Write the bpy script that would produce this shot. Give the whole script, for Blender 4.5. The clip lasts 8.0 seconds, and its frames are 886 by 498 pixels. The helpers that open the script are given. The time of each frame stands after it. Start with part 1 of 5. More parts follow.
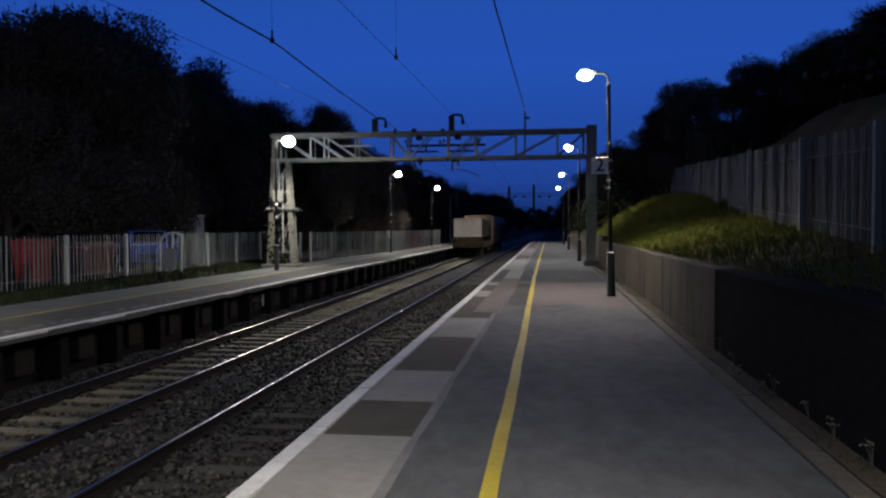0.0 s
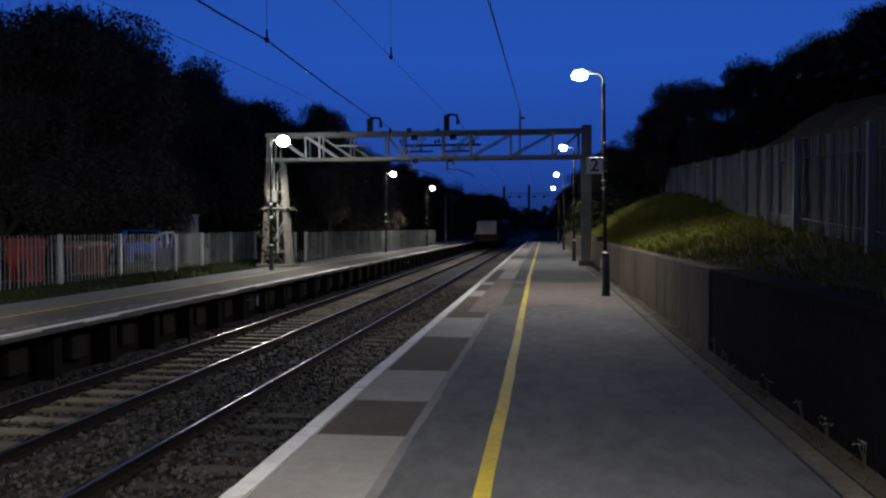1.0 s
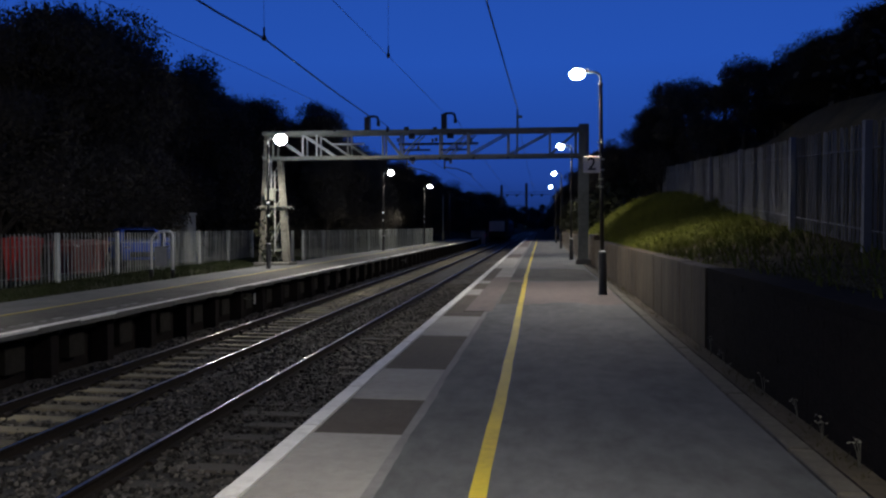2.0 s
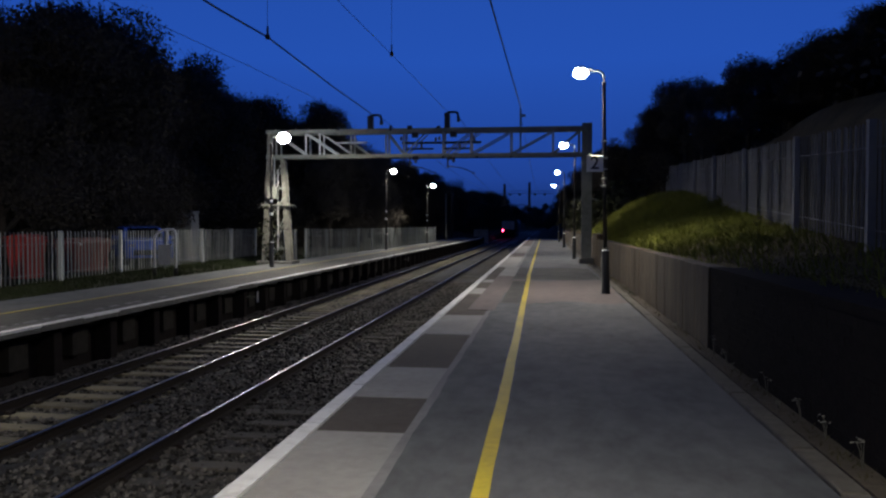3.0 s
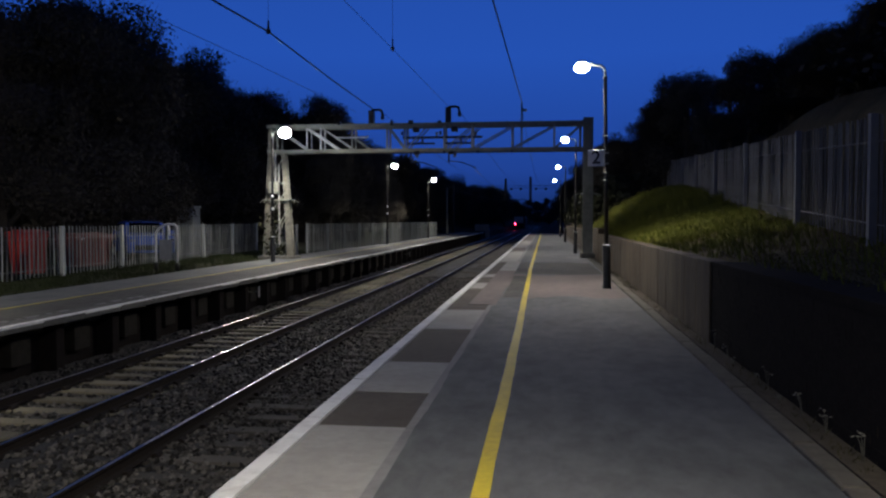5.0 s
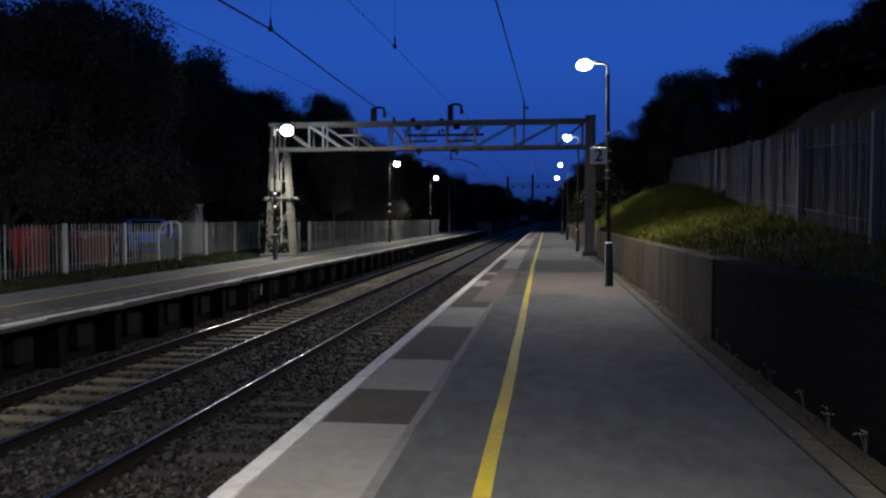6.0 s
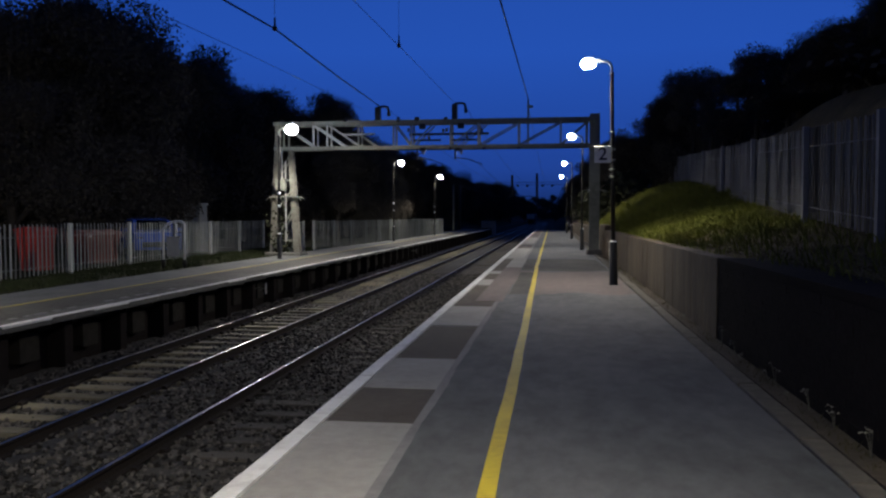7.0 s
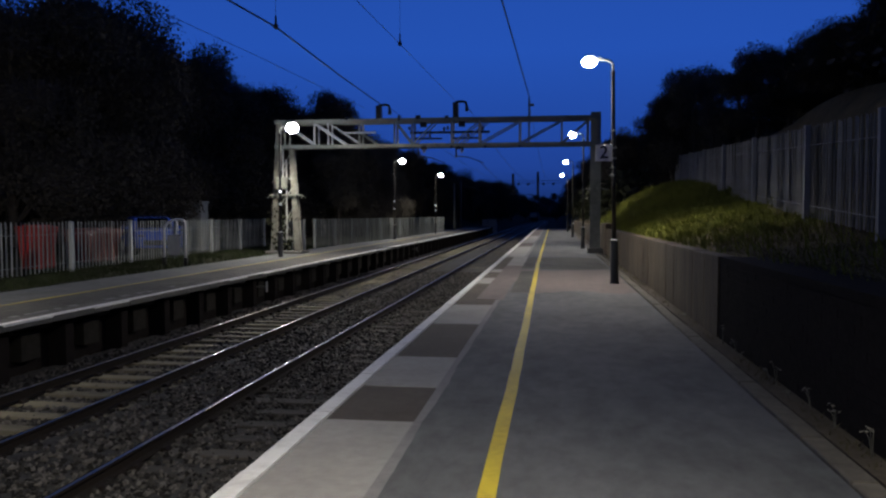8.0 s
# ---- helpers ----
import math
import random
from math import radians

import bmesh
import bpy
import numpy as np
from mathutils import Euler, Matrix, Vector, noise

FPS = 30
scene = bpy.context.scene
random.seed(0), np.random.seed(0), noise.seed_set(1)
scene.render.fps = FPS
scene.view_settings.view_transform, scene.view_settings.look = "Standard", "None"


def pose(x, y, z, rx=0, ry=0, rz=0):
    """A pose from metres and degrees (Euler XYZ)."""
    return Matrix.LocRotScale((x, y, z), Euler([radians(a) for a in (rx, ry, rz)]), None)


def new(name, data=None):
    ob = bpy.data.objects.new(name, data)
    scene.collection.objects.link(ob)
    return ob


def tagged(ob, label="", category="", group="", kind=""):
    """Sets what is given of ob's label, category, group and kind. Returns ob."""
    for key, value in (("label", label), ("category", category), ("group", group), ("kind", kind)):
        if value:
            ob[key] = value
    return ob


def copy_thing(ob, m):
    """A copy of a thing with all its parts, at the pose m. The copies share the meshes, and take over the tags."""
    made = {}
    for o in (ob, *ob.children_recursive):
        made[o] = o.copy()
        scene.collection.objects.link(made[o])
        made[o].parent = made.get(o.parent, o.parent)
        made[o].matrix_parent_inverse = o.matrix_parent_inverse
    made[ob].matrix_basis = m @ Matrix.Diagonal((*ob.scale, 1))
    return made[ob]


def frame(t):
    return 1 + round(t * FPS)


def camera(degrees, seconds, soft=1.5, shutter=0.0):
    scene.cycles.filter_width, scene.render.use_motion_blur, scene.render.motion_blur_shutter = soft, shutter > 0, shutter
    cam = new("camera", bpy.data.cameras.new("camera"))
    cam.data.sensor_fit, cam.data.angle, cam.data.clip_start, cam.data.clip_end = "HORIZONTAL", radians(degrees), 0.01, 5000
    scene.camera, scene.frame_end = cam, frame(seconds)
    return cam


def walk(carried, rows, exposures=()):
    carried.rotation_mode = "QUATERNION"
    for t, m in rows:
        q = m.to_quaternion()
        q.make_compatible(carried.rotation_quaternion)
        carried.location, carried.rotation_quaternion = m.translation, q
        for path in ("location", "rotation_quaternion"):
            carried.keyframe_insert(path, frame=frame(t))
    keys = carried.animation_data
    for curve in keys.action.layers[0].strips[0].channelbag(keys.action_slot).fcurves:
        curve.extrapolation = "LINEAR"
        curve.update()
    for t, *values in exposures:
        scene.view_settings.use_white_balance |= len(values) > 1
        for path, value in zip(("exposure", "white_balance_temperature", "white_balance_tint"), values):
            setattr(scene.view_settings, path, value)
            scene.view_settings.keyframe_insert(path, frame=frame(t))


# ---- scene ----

# camera: a standing viewer with a phone, turning slightly
EYE = (0.0, 0.0, 1.55)


def aim(yaw, pitch, roll, dx=0.0, dy=0.0, dz=0.0):
    """Camera pose from yaw (to the left), pitch (up) and roll in degrees, and a small sway."""
    return pose(EYE[0] + dx, EYE[1] + dy, EYE[2] + dz, 90 + pitch, 0, yaw) @ pose(0, 0, 0, 0, 0, -roll)


cam = camera(58.5, 8.0, soft=2.3)
walk(cam, [
    (0.0, aim(7.603, -1.528, 0.133, -0.009, 0.015, 0.005)),
    (0.5, aim(7.410, -1.533, 0.101, -0.008, 0.033, -0.001)),
    (1.0, aim(7.252, -1.535, 0.079, -0.002, 0.020, 0.003)),
    (1.5, aim(6.997, -1.600, 0.075, 0.005, 0.010, 0.006)),
    (3.0, aim(7.277, -1.718, -0.092, 0.004, 0.013, 0.001)),
    (3.5, aim(7.219, -1.856, -0.107, 0.004, 0.012, 0.003)),
    (4.0, aim(7.247, -1.958, -0.011, 0.000, -0.006, 0.005)),
    (4.5, aim(7.301, -2.036, -0.022, 0.002, 0.007, 0.004)),
    (6.0, aim(7.506, -2.254, -0.045, -0.000, 0.000, -0.001)),
    (6.5, aim(7.631, -2.334, -0.066, -0.003, 0.008, -0.002)),
    (7.0, aim(7.820, -2.334, 0.041, 0.001, -0.003, -0.000)),
    (7.5, aim(7.909, -2.360, 0.185, 0.004, 0.014, -0.002)),
    (8.0, aim(7.882, -2.454, -0.000, 0.000, 0.000, 0.000)),
])

# ------------------------------------------------------------------ light
world = bpy.data.worlds.new("dusk_sky")
scene.world = world
world.use_nodes = True
wn, wl = world.node_tree.nodes, world.node_tree.links
wn.clear()
w_out = wn.new("ShaderNodeOutputWorld")
w_bg = wn.new("ShaderNodeBackground")
w_ramp = wn.new("ShaderNodeValToRGB")
w_sep = wn.new("ShaderNodeSeparateXYZ")
w_tc = wn.new("ShaderNodeTexCoord")
wl.new(w_tc.outputs["Generated"], w_sep.inputs[0])
wl.new(w_sep.outputs["Z"], w_ramp.inputs[0])
wl.new(w_ramp.outputs[0], w_bg.inputs[0])
wl.new(w_bg.outputs[0], w_out.inputs[0])
# afterglow: brightest low in the direction of the track, fading overhead and behind
w_glow = wn.new("ShaderNodeMapRange")
w_glow.inputs["From Min"].default_value, w_glow.inputs["From Max"].default_value = -1.0, 0.95
w_glow.inputs["To Min"].default_value, w_glow.inputs["To Max"].default_value = 0.38, 1.0
wl.new(w_sep.outputs["Y"], w_glow.inputs["Value"])
wl.new(w_glow.outputs[0], w_bg.inputs[1])
els = w_ramp.color_ramp.elements
els[0].position, els[0].color = 0.0, (0.0050, 0.016, 0.075, 1)
els[1].position, els[1].color = 1.0, (0.0080, 0.013, 0.036, 1)
for at, col in ((0.06, (0.0125, 0.048, 0.265)), (0.20, (0.0155, 0.074, 0.400)), (0.36, (0.0140, 0.064, 0.345)), (0.62, (0.0080, 0.019, 0.066))):
    e = els.new(at)
    e.color = (*col, 1)
scene.view_settings.exposure = 0.14

POWER_FIRST = 3000.0
POWER_RIGHT = 720.0
POWER_LEFT = 1000.0


# ------------------------------------------------------------------ materials
def mat(name, color, color2=None, scale=8.0, rough=0.85, metal=0.0, bump=0.3, bump_scale=60.0, emit=0.0, big=0.8, rand=0.0, contrast=(0.35, 0.65), spec=0.5, stretch=None, island=0.0):
    """Two-scale procedural surface: grain and stains between two colours, fine relief, per-piece variation."""
    m = bpy.data.materials.new(name)
    m.use_nodes = True
    n, l = m.node_tree.nodes, m.node_tree.links
    b = n["Principled BSDF"]
    b.inputs["Roughness"].default_value = rough
    b.inputs["Metallic"].default_value = metal
    b.inputs["Specular IOR Level"].default_value = spec
    color2 = color2 or tuple(c * 0.6 for c in color)
    tc = n.new("ShaderNodeTexCoord")
    src = tc.outputs["Object"]
    if stretch:
        mp = n.new("ShaderNodeMapping")
        mp.inputs["Scale"].default_value = stretch
        l.new(src, mp.inputs["Vector"])
        src = mp.outputs[0]
    n1 = n.new("ShaderNodeTexNoise")
    n1.inputs["Scale"].default_value = scale
    n1.inputs["Detail"].default_value = 8
    n1.inputs["Roughness"].default_value = 0.70
    n2 = n.new("ShaderNodeTexNoise")
    n2.inputs["Scale"].default_value = big
    n2.inputs["Detail"].default_value = 3
    l.new(src, n1.inputs["Vector"])
    l.new(src, n2.inputs["Vector"])
    mx = n.new("ShaderNodeMath")
    mx.operation = "MULTIPLY_ADD"
    mx.inputs[1].default_value = 0.55
    l.new(n1.outputs["Fac"], mx.inputs[0])
    mul = n.new("ShaderNodeMath")
    mul.operation = "MULTIPLY"
    mul.inputs[1].default_value = 0.45
    l.new(n2.outputs["Fac"], mul.inputs[0])
    l.new(mul.outputs[0], mx.inputs[2])
    fac = mx.outputs[0]
    if rand:
        oi = n.new("ShaderNodeObjectInfo")
        ra = n.new("ShaderNodeMath")
        ra.operation = "MULTIPLY_ADD"
        ra.inputs[1].default_value = rand
        l.new(oi.outputs["Random"], ra.inputs[0])
        sb = n.new("ShaderNodeMath")
        sb.operation = "SUBTRACT"
        sb.inputs[1].default_value = rand * 0.5
        l.new(fac, sb.inputs[0])
        l.new(sb.outputs[0], ra.inputs[2])
        fac = ra.outputs[0]
    if island:
        ge = n.new("ShaderNodeNewGeometry")
        im = n.new("ShaderNodeMath")
        im.operation = "MULTIPLY_ADD"
        im.inputs[1].default_value = island
        l.new(ge.outputs["Random Per Island"], im.inputs[0])
        ib = n.new("ShaderNodeMath")
        ib.operation = "SUBTRACT"
        ib.inputs[1].default_value = island * 0.5
        l.new(fac, ib.inputs[0])
        l.new(ib.outputs[0], im.inputs[2])
        fac = im.outputs[0]
    ramp = n.new("ShaderNodeValToRGB")
    ramp.color_ramp.elements[0].position, ramp.color_ramp.elements[0].color = contrast[0], (*color2, 1)
    ramp.color_ramp.elements[1].position, ramp.color_ramp.elements[1].color = contrast[1], (*color, 1)
    l.new(fac, ramp.inputs[0])
    l.new(ramp.outputs[0], b.inputs["Base Color"])
    if bump:
        n3 = n.new("ShaderNodeTexNoise")
        n3.inputs["Scale"].default_value = bump_scale
        n3.inputs["Detail"].default_value = 4
        l.new(src, n3.inputs["Vector"])
        bp = n.new("ShaderNodeBump")
        bp.inputs["Strength"].default_value = bump
        bp.inputs["Distance"].default_value = 0.02
        l.new(n3.outputs["Fac"], bp.inputs["Height"])
        l.new(bp.outputs[0], b.inputs["Normal"])
    if emit:
        b.inputs["Emission Color"].default_value = (*color, 1)
        b.inputs["Emission Strength"].default_value = emit
    return m


TARMAC = mat("tarmac", (0.172, 0.176, 0.178), (0.056, 0.059, 0.062), 4.5, 0.85, bump=0.3, bump_scale=140, big=0.7, contrast=(0.32, 0.68), stretch=(1.0, 0.50, 1.0))
TARMAC_NEW = mat("pinkish_tarmac", (0.205, 0.168, 0.155), (0.112, 0.094, 0.089), 6, 0.85, bump=0.4, bump_scale=120, big=0.9, contrast=(0.32, 0.66), stretch=(1.0, 0.40, 1.0))
TARMAC_DARK = mat("dark_tarmac", (0.100, 0.097, 0.084), (0.045, 0.043, 0.040), 7, 0.85, bump=0.4, bump_scale=110, big=0.8, contrast=(0.36, 0.64))
SLAB_PALE = mat("pale_concrete_slab", (0.37, 0.36, 0.34), (0.26, 0.25, 0.235), 10, 0.85, bump=0.3, bump_scale=90, big=1.2)
SLAB_DARK = mat("dark_patch", (0.115, 0.096, 0.078), (0.07, 0.058, 0.046), 10, 0.9, bump=0.4, bump_scale=90, big=1.2)
COPING = mat("weathered_coping", (0.145, 0.14, 0.13), (0.07, 0.067, 0.06), 6, 0.9, bump=0.4, bump_scale=50)
WHITE_LINE = mat("worn_white_paint", (0.82, 0.82, 0.80), (0.52, 0.51, 0.49), 9, 0.6, bump=0.3, bump_scale=60, big=2.5, contrast=(0.30, 0.52))
YELLOW = mat("yellow_line_paint", (0.72, 0.56, 0.022), (0.48, 0.36, 0.02), 14, 0.6, bump=0.2, bump_scale=80, big=1.5)
CONCRETE = mat("stained_concrete_wall", (0.132, 0.096, 0.057), (0.034, 0.025, 0.016), 4, 0.9, bump=0.5, bump_scale=30, big=1.3, stretch=(1.0, 2.2, 0.30), contrast=(0.34, 0.64))
# near-black brick and mortar: right-hand low wall, underside of the far platform
DARK_BRICK = mat("near_black_brick", (0.025, 0.021, 0.020), (0.015, 0.013, 0.013), 9, 0.95, bump=0.4, bump_scale=30, rand=0.1, spec=0.05)
MORTAR = mat("near_black_mortar", (0.024, 0.021, 0.020), (0.015, 0.013, 0.013), 9, 0.95, spec=0.05)
PLATFORM_BRICK = mat("dark_platform_wall", (0.062, 0.055, 0.048), (0.03, 0.027, 0.023), 7, 0.95, bump=0.5, bump_scale=40)
FACE_PANEL = mat("dark_face_panel", (0.036, 0.033, 0.029), (0.017, 0.015, 0.013), 7, 0.95, bump=0.5, bump_scale=40, spec=0.15)
DIRT = mat("dirt_strip", (0.115, 0.090, 0.060), (0.040, 0.033, 0.023), 10, 0.95, bump=0.8, bump_scale=40)
GROUND = mat("rough_ground", (0.042, 0.044, 0.024), (0.018, 0.018, 0.011), 2, 0.95, bump=0.8, bump_scale=10, big=0.1, spec=0.1)
BALLAST = mat("ballast_bed", (0.060, 0.055, 0.049), (0.020, 0.018, 0.016), 22, 0.9, bump=1.0, bump_scale=30, big=0.5)
STONE = mat("ballast_stone", (0.190, 0.174, 0.156), (0.022, 0.020, 0.018), 14, 0.85, bump=0.3, bump_scale=20, big=0.3, island=0.9, contrast=(0.30, 1.05), spec=0.2)
SLEEPER = mat("concrete_sleeper", (0.18, 0.158, 0.106), (0.080, 0.070, 0.048), 6, 0.9, bump=0.4, bump_scale=50, rand=0.3)
SLEEPER_OLD = mat("oily_sleeper", (0.10, 0.088, 0.07), (0.05, 0.045, 0.037), 6, 0.9, bump=0.4, bump_scale=50, rand=0.3)
RAIL_RUST = mat("rusty_rail_side", (0.026, 0.019, 0.015), (0.014, 0.011, 0.009), 20, 0.8, 0.1, bump=0.2, bump_scale=60, spec=0.2)
RAIL_HEAD = mat("polished_rail_head", (0.60, 0.53, 0.42), (0.48, 0.42, 0.33), 6, 0.30, 1.0, bump=0)
STEEL = mat("galvanised_steel", (0.38, 0.385, 0.38), (0.24, 0.245, 0.24), 7, 0.6, 0.25, bump=0.15, bump_scale=60, rand=0.2)
STEEL_OLD = mat("weathered_grey_steel", (0.245, 0.255, 0.225), (0.10, 0.105, 0.088), 5, 0.75, 0.1, bump=0.3, bump_scale=40, contrast=(0.32, 0.66))
MAST_STEEL = mat("stained_mast_steel", (0.215, 0.21, 0.185), (0.075, 0.068, 0.055), 5, 0.8, 0.1, bump=0.3, bump_scale=40, contrast=(0.34, 0.66))
PALISADE = mat("galvanised_palisade", (0.36, 0.38, 0.38), (0.24, 0.255, 0.255), 6, 0.6, 0.2, bump=0.1, bump_scale=40, rand=0.3)
BLACK = mat("black_gloss_paint", (0.011, 0.011, 0.012), (0.007, 0.007, 0.008), 8, 0.42, bump=0.05, spec=0.4)
WHITE = mat("white_enamel", (0.78, 0.79, 0.80), (0.64, 0.65, 0.66), 6, 0.4, bump=0.05)
INK = mat("dark_sign_ink", (0.012, 0.014, 0.03), None, 6, 0.5, bump=0)
WIRE = mat("dark_wire", (0.02, 0.02, 0.022), None, 6, 0.6, 0.3, bump=0)
INSULATOR = mat("brown_insulator", (0.05, 0.03, 0.022), None, 6, 0.3, bump=0)
BARK = mat("dark_bark", (0.055, 0.045, 0.035), (0.03, 0.025, 0.02), 10, 0.95, bump=0.6, bump_scale=30)
LEAF = mat("dark_foliage", (0.088, 0.078, 0.066), (0.055, 0.049, 0.042), 3, 1.0, bump=0, rand=0.4, spec=0.0)
KERB = mat("weathered_kerb", (0.185, 0.165, 0.135), (0.075, 0.066, 0.052), 7, 0.9, bump=0.5, bump_scale=45)
VERGE_BLADE = mat("dry_verge_blades", (0.10, 0.09, 0.04), (0.05, 0.042, 0.02), 5, 0.8, bump=0)
VERGE_DARK = mat("dark_rough_grass", (0.040, 0.050, 0.022), (0.016, 0.020, 0.010), 5, 0.9, bump=0, spec=0.1)
EDGING = mat("pale_edging", (0.27, 0.265, 0.26), (0.17, 0.167, 0.165), 9, 0.85, bump=0.3, bump_scale=70)
WORN_YELLOW = mat("worn_yellow_paint", (0.50, 0.40, 0.06), (0.20, 0.17, 0.08), 12, 0.7, bump=0.2, bump_scale=60, big=2.0)
FENCE_DULL = mat("dull_weathered_palisade", (0.250, 0.250, 0.262), (0.180, 0.181, 0.190), 6, 0.85, 0.1, bump=0.1, bump_scale=40, rand=0.08)
GRASS = mat("rough_grass", (0.215, 0.225, 0.034), (0.060, 0.066, 0.014), 3, 0.8, bump=0, big=0.6, spec=0.2, contrast=(0.30, 0.68))
TURF = mat("turf_bank", (0.115, 0.092, 0.046), (0.042, 0.034, 0.018), 5, 0.95, bump=0.8, bump_scale=18, spec=0.1)
LED = mat("led_lantern_glow", (0.93, 0.97, 1.0), (0.93, 0.97, 1.0), 4, 0.4, bump=0, emit=75.0)


# ------------------------------------------------------------------ mesh helpers
def box(bm, x0, x1, y0, y1, z0, z1):
    """Adds a box to bm, written out directly."""
    v = [bm.verts.new((x, y, z)) for z in (z0, z1) for y in (y0, y1) for x in (x0, x1)]
    for q in ((0, 2, 3, 1), (4, 5, 7, 6), (0, 1, 5, 4), (2, 6, 7, 3), (0, 4, 6, 2), (1, 3, 7, 5)):
        bm.faces.new([v[i] for i in q])
    return v


def tube(bm, pts, r, seg=8, r_end=None, cap=True):
    """A round bar through the points, tapering to r_end."""
    pts = [Vector(p) for p in pts]
    rings = []
    side = None
    for i, p in enumerate(pts):
        d = (pts[min(i + 1, len(pts) - 1)] - pts[max(i - 1, 0)]).normalized()
        ref = Vector((0, 0, 1)) if abs(d.z) < 0.9 else Vector((0, 1, 0))
        side = d.cross(ref).normalized() if side is None else (side - d * side.dot(d)).normalized()
        up = d.cross(side)
        rr = r if r_end is None else r + (r_end - r) * i / max(1, len(pts) - 1)
        rings.append([bm.verts.new(p + (side * math.cos(a) + up * math.sin(a)) * rr) for a in (2 * math.pi * k / seg for k in range(seg))])
    for a, b in zip(rings, rings[1:]):
        for k in range(seg):
            bm.faces.new((a[k], a[(k + 1) % seg], b[(k + 1) % seg], b[k])).smooth = True
    if cap:
        bm.faces.new(list(reversed(rings[0])))
        bm.faces.new(rings[-1])


def bar(bm, a, b, w, d):
    """A square bar from a to b, w wide and d deep."""
    a, b = Vector(a), Vector(b)
    t = (b - a).normalized()
    ref = Vector((0, 1, 0)) if abs(t.y) < 0.9 else Vector((0, 0, 1))
    s = t.cross(ref).normalized() * w / 2
    u = t.cross(s).normalized() * d / 2
    v = [bm.verts.new(p + q) for p in (a, b) for q in (s + u, s - u, -s - u, -s + u)]
    for q in ((3, 2, 1, 0), (4, 5, 6, 7), (0, 1, 5, 4), (1, 2, 6, 5), (2, 3, 7, 6), (3, 0, 4, 7)):
        bm.faces.new([v[i] for i in q])


def prism(bm, outline, axis, a, b):
    """Extrudes an outline of (u, v) pairs along an axis: 'x' (u=y, v=z), 'y' (u=x, v=z) or 'z' (u=x, v=y)."""
    f = {"x": lambda u, v, w: (w, u, v), "y": lambda u, v, w: (u, w, v), "z": lambda u, v, w: (u, v, w)}[axis]
    lo = [bm.verts.new(f(u, v, a)) for u, v in outline]
    hi = [bm.verts.new(f(u, v, b)) for u, v in outline]
    k = len(outline)
    for i in range(k):
        bm.faces.new((lo[i], lo[(i + 1) % k], hi[(i + 1) % k], hi[i]))
    bm.faces.new(lo)
    bm.faces.new(list(reversed(hi)))
    bmesh.ops.recalc_face_normals(bm, faces=bm.faces)


def lathe(bm, profile, seg=16, centre=(0, 0)):
    """Turns (radius, z) pairs round the upright axis."""
    rings = [[bm.verts.new((centre[0] + r * math.cos(2 * math.pi * k / seg), centre[1] + r * math.sin(2 * math.pi * k / seg), z)) for k in range(seg)] for r, z in profile]
    for a, b in zip(rings, rings[1:]):
        for k in range(seg):
            bm.faces.new((a[k], a[(k + 1) % seg], b[(k + 1) % seg], b[k])).smooth = True
    bm.faces.new(list(reversed(rings[0])))
    bm.faces.new(rings[-1])


def bevel(bm, width, seg=1):
    bmesh.ops.bevel(bm, geom=list(bm.edges), offset=width, segments=seg, affect="EDGES", clamp_overlap=True)


def to_mesh(name, bm, material):
    me = bpy.data.meshes.new(name)
    bm.to_mesh(me)
    bm.free()
    if material:
        me.materials.append(material)
    return me


def part(name, bm, material, parent, label="", kind=""):
    """Links a bmesh as one mesh object under a thing or a part."""
    ob = new(name, to_mesh(name, bm, material))
    ob.parent = parent
    return tagged(ob, label, kind=kind)


def piece(name, mesh, parent, m):
    """One of many alike pieces on a shared mesh."""
    ob = new(name, mesh)
    ob.parent = parent
    ob.matrix_basis = m
    return ob


def thing(name, m, label, category, group="", kind=""):
    ob = new(name)
    ob.empty_display_size = 0.3
    ob.matrix_basis = m
    return tagged(ob, label, category, group, kind)


def solid(name, bm, material, label, category, group="", kind=""):
    return tagged(new(name, to_mesh(name, bm, material)), label, category, group, kind)


# ------------------------------------------------------------------ plan
RAIL_TOP = -0.90
RAILS = (-2.85, -4.345, -5.91, -7.405)
EDGE_R, EDGE_L = -1.85, -8.15
LEFT_Z = -0.10
END_R, END_L = 92.0, 105.0


def smooth(a, b, x):
    t = min(1.0, max(0.0, (x - a) / (b - a)))
    return t * t * (3 - 2 * t)


def fence_line(y):
    """Place of the fence on the bank: x and the height of its foot."""
    return 4.90 + (y - 16) * 0.0735, 1.45 + (y - 16) * 0.055


def height(x, y):
    """Height of the ground sheet; a low wooded hill closes the far end."""
    return relief(x, y) + 8.0 * smooth(440, 560, y)


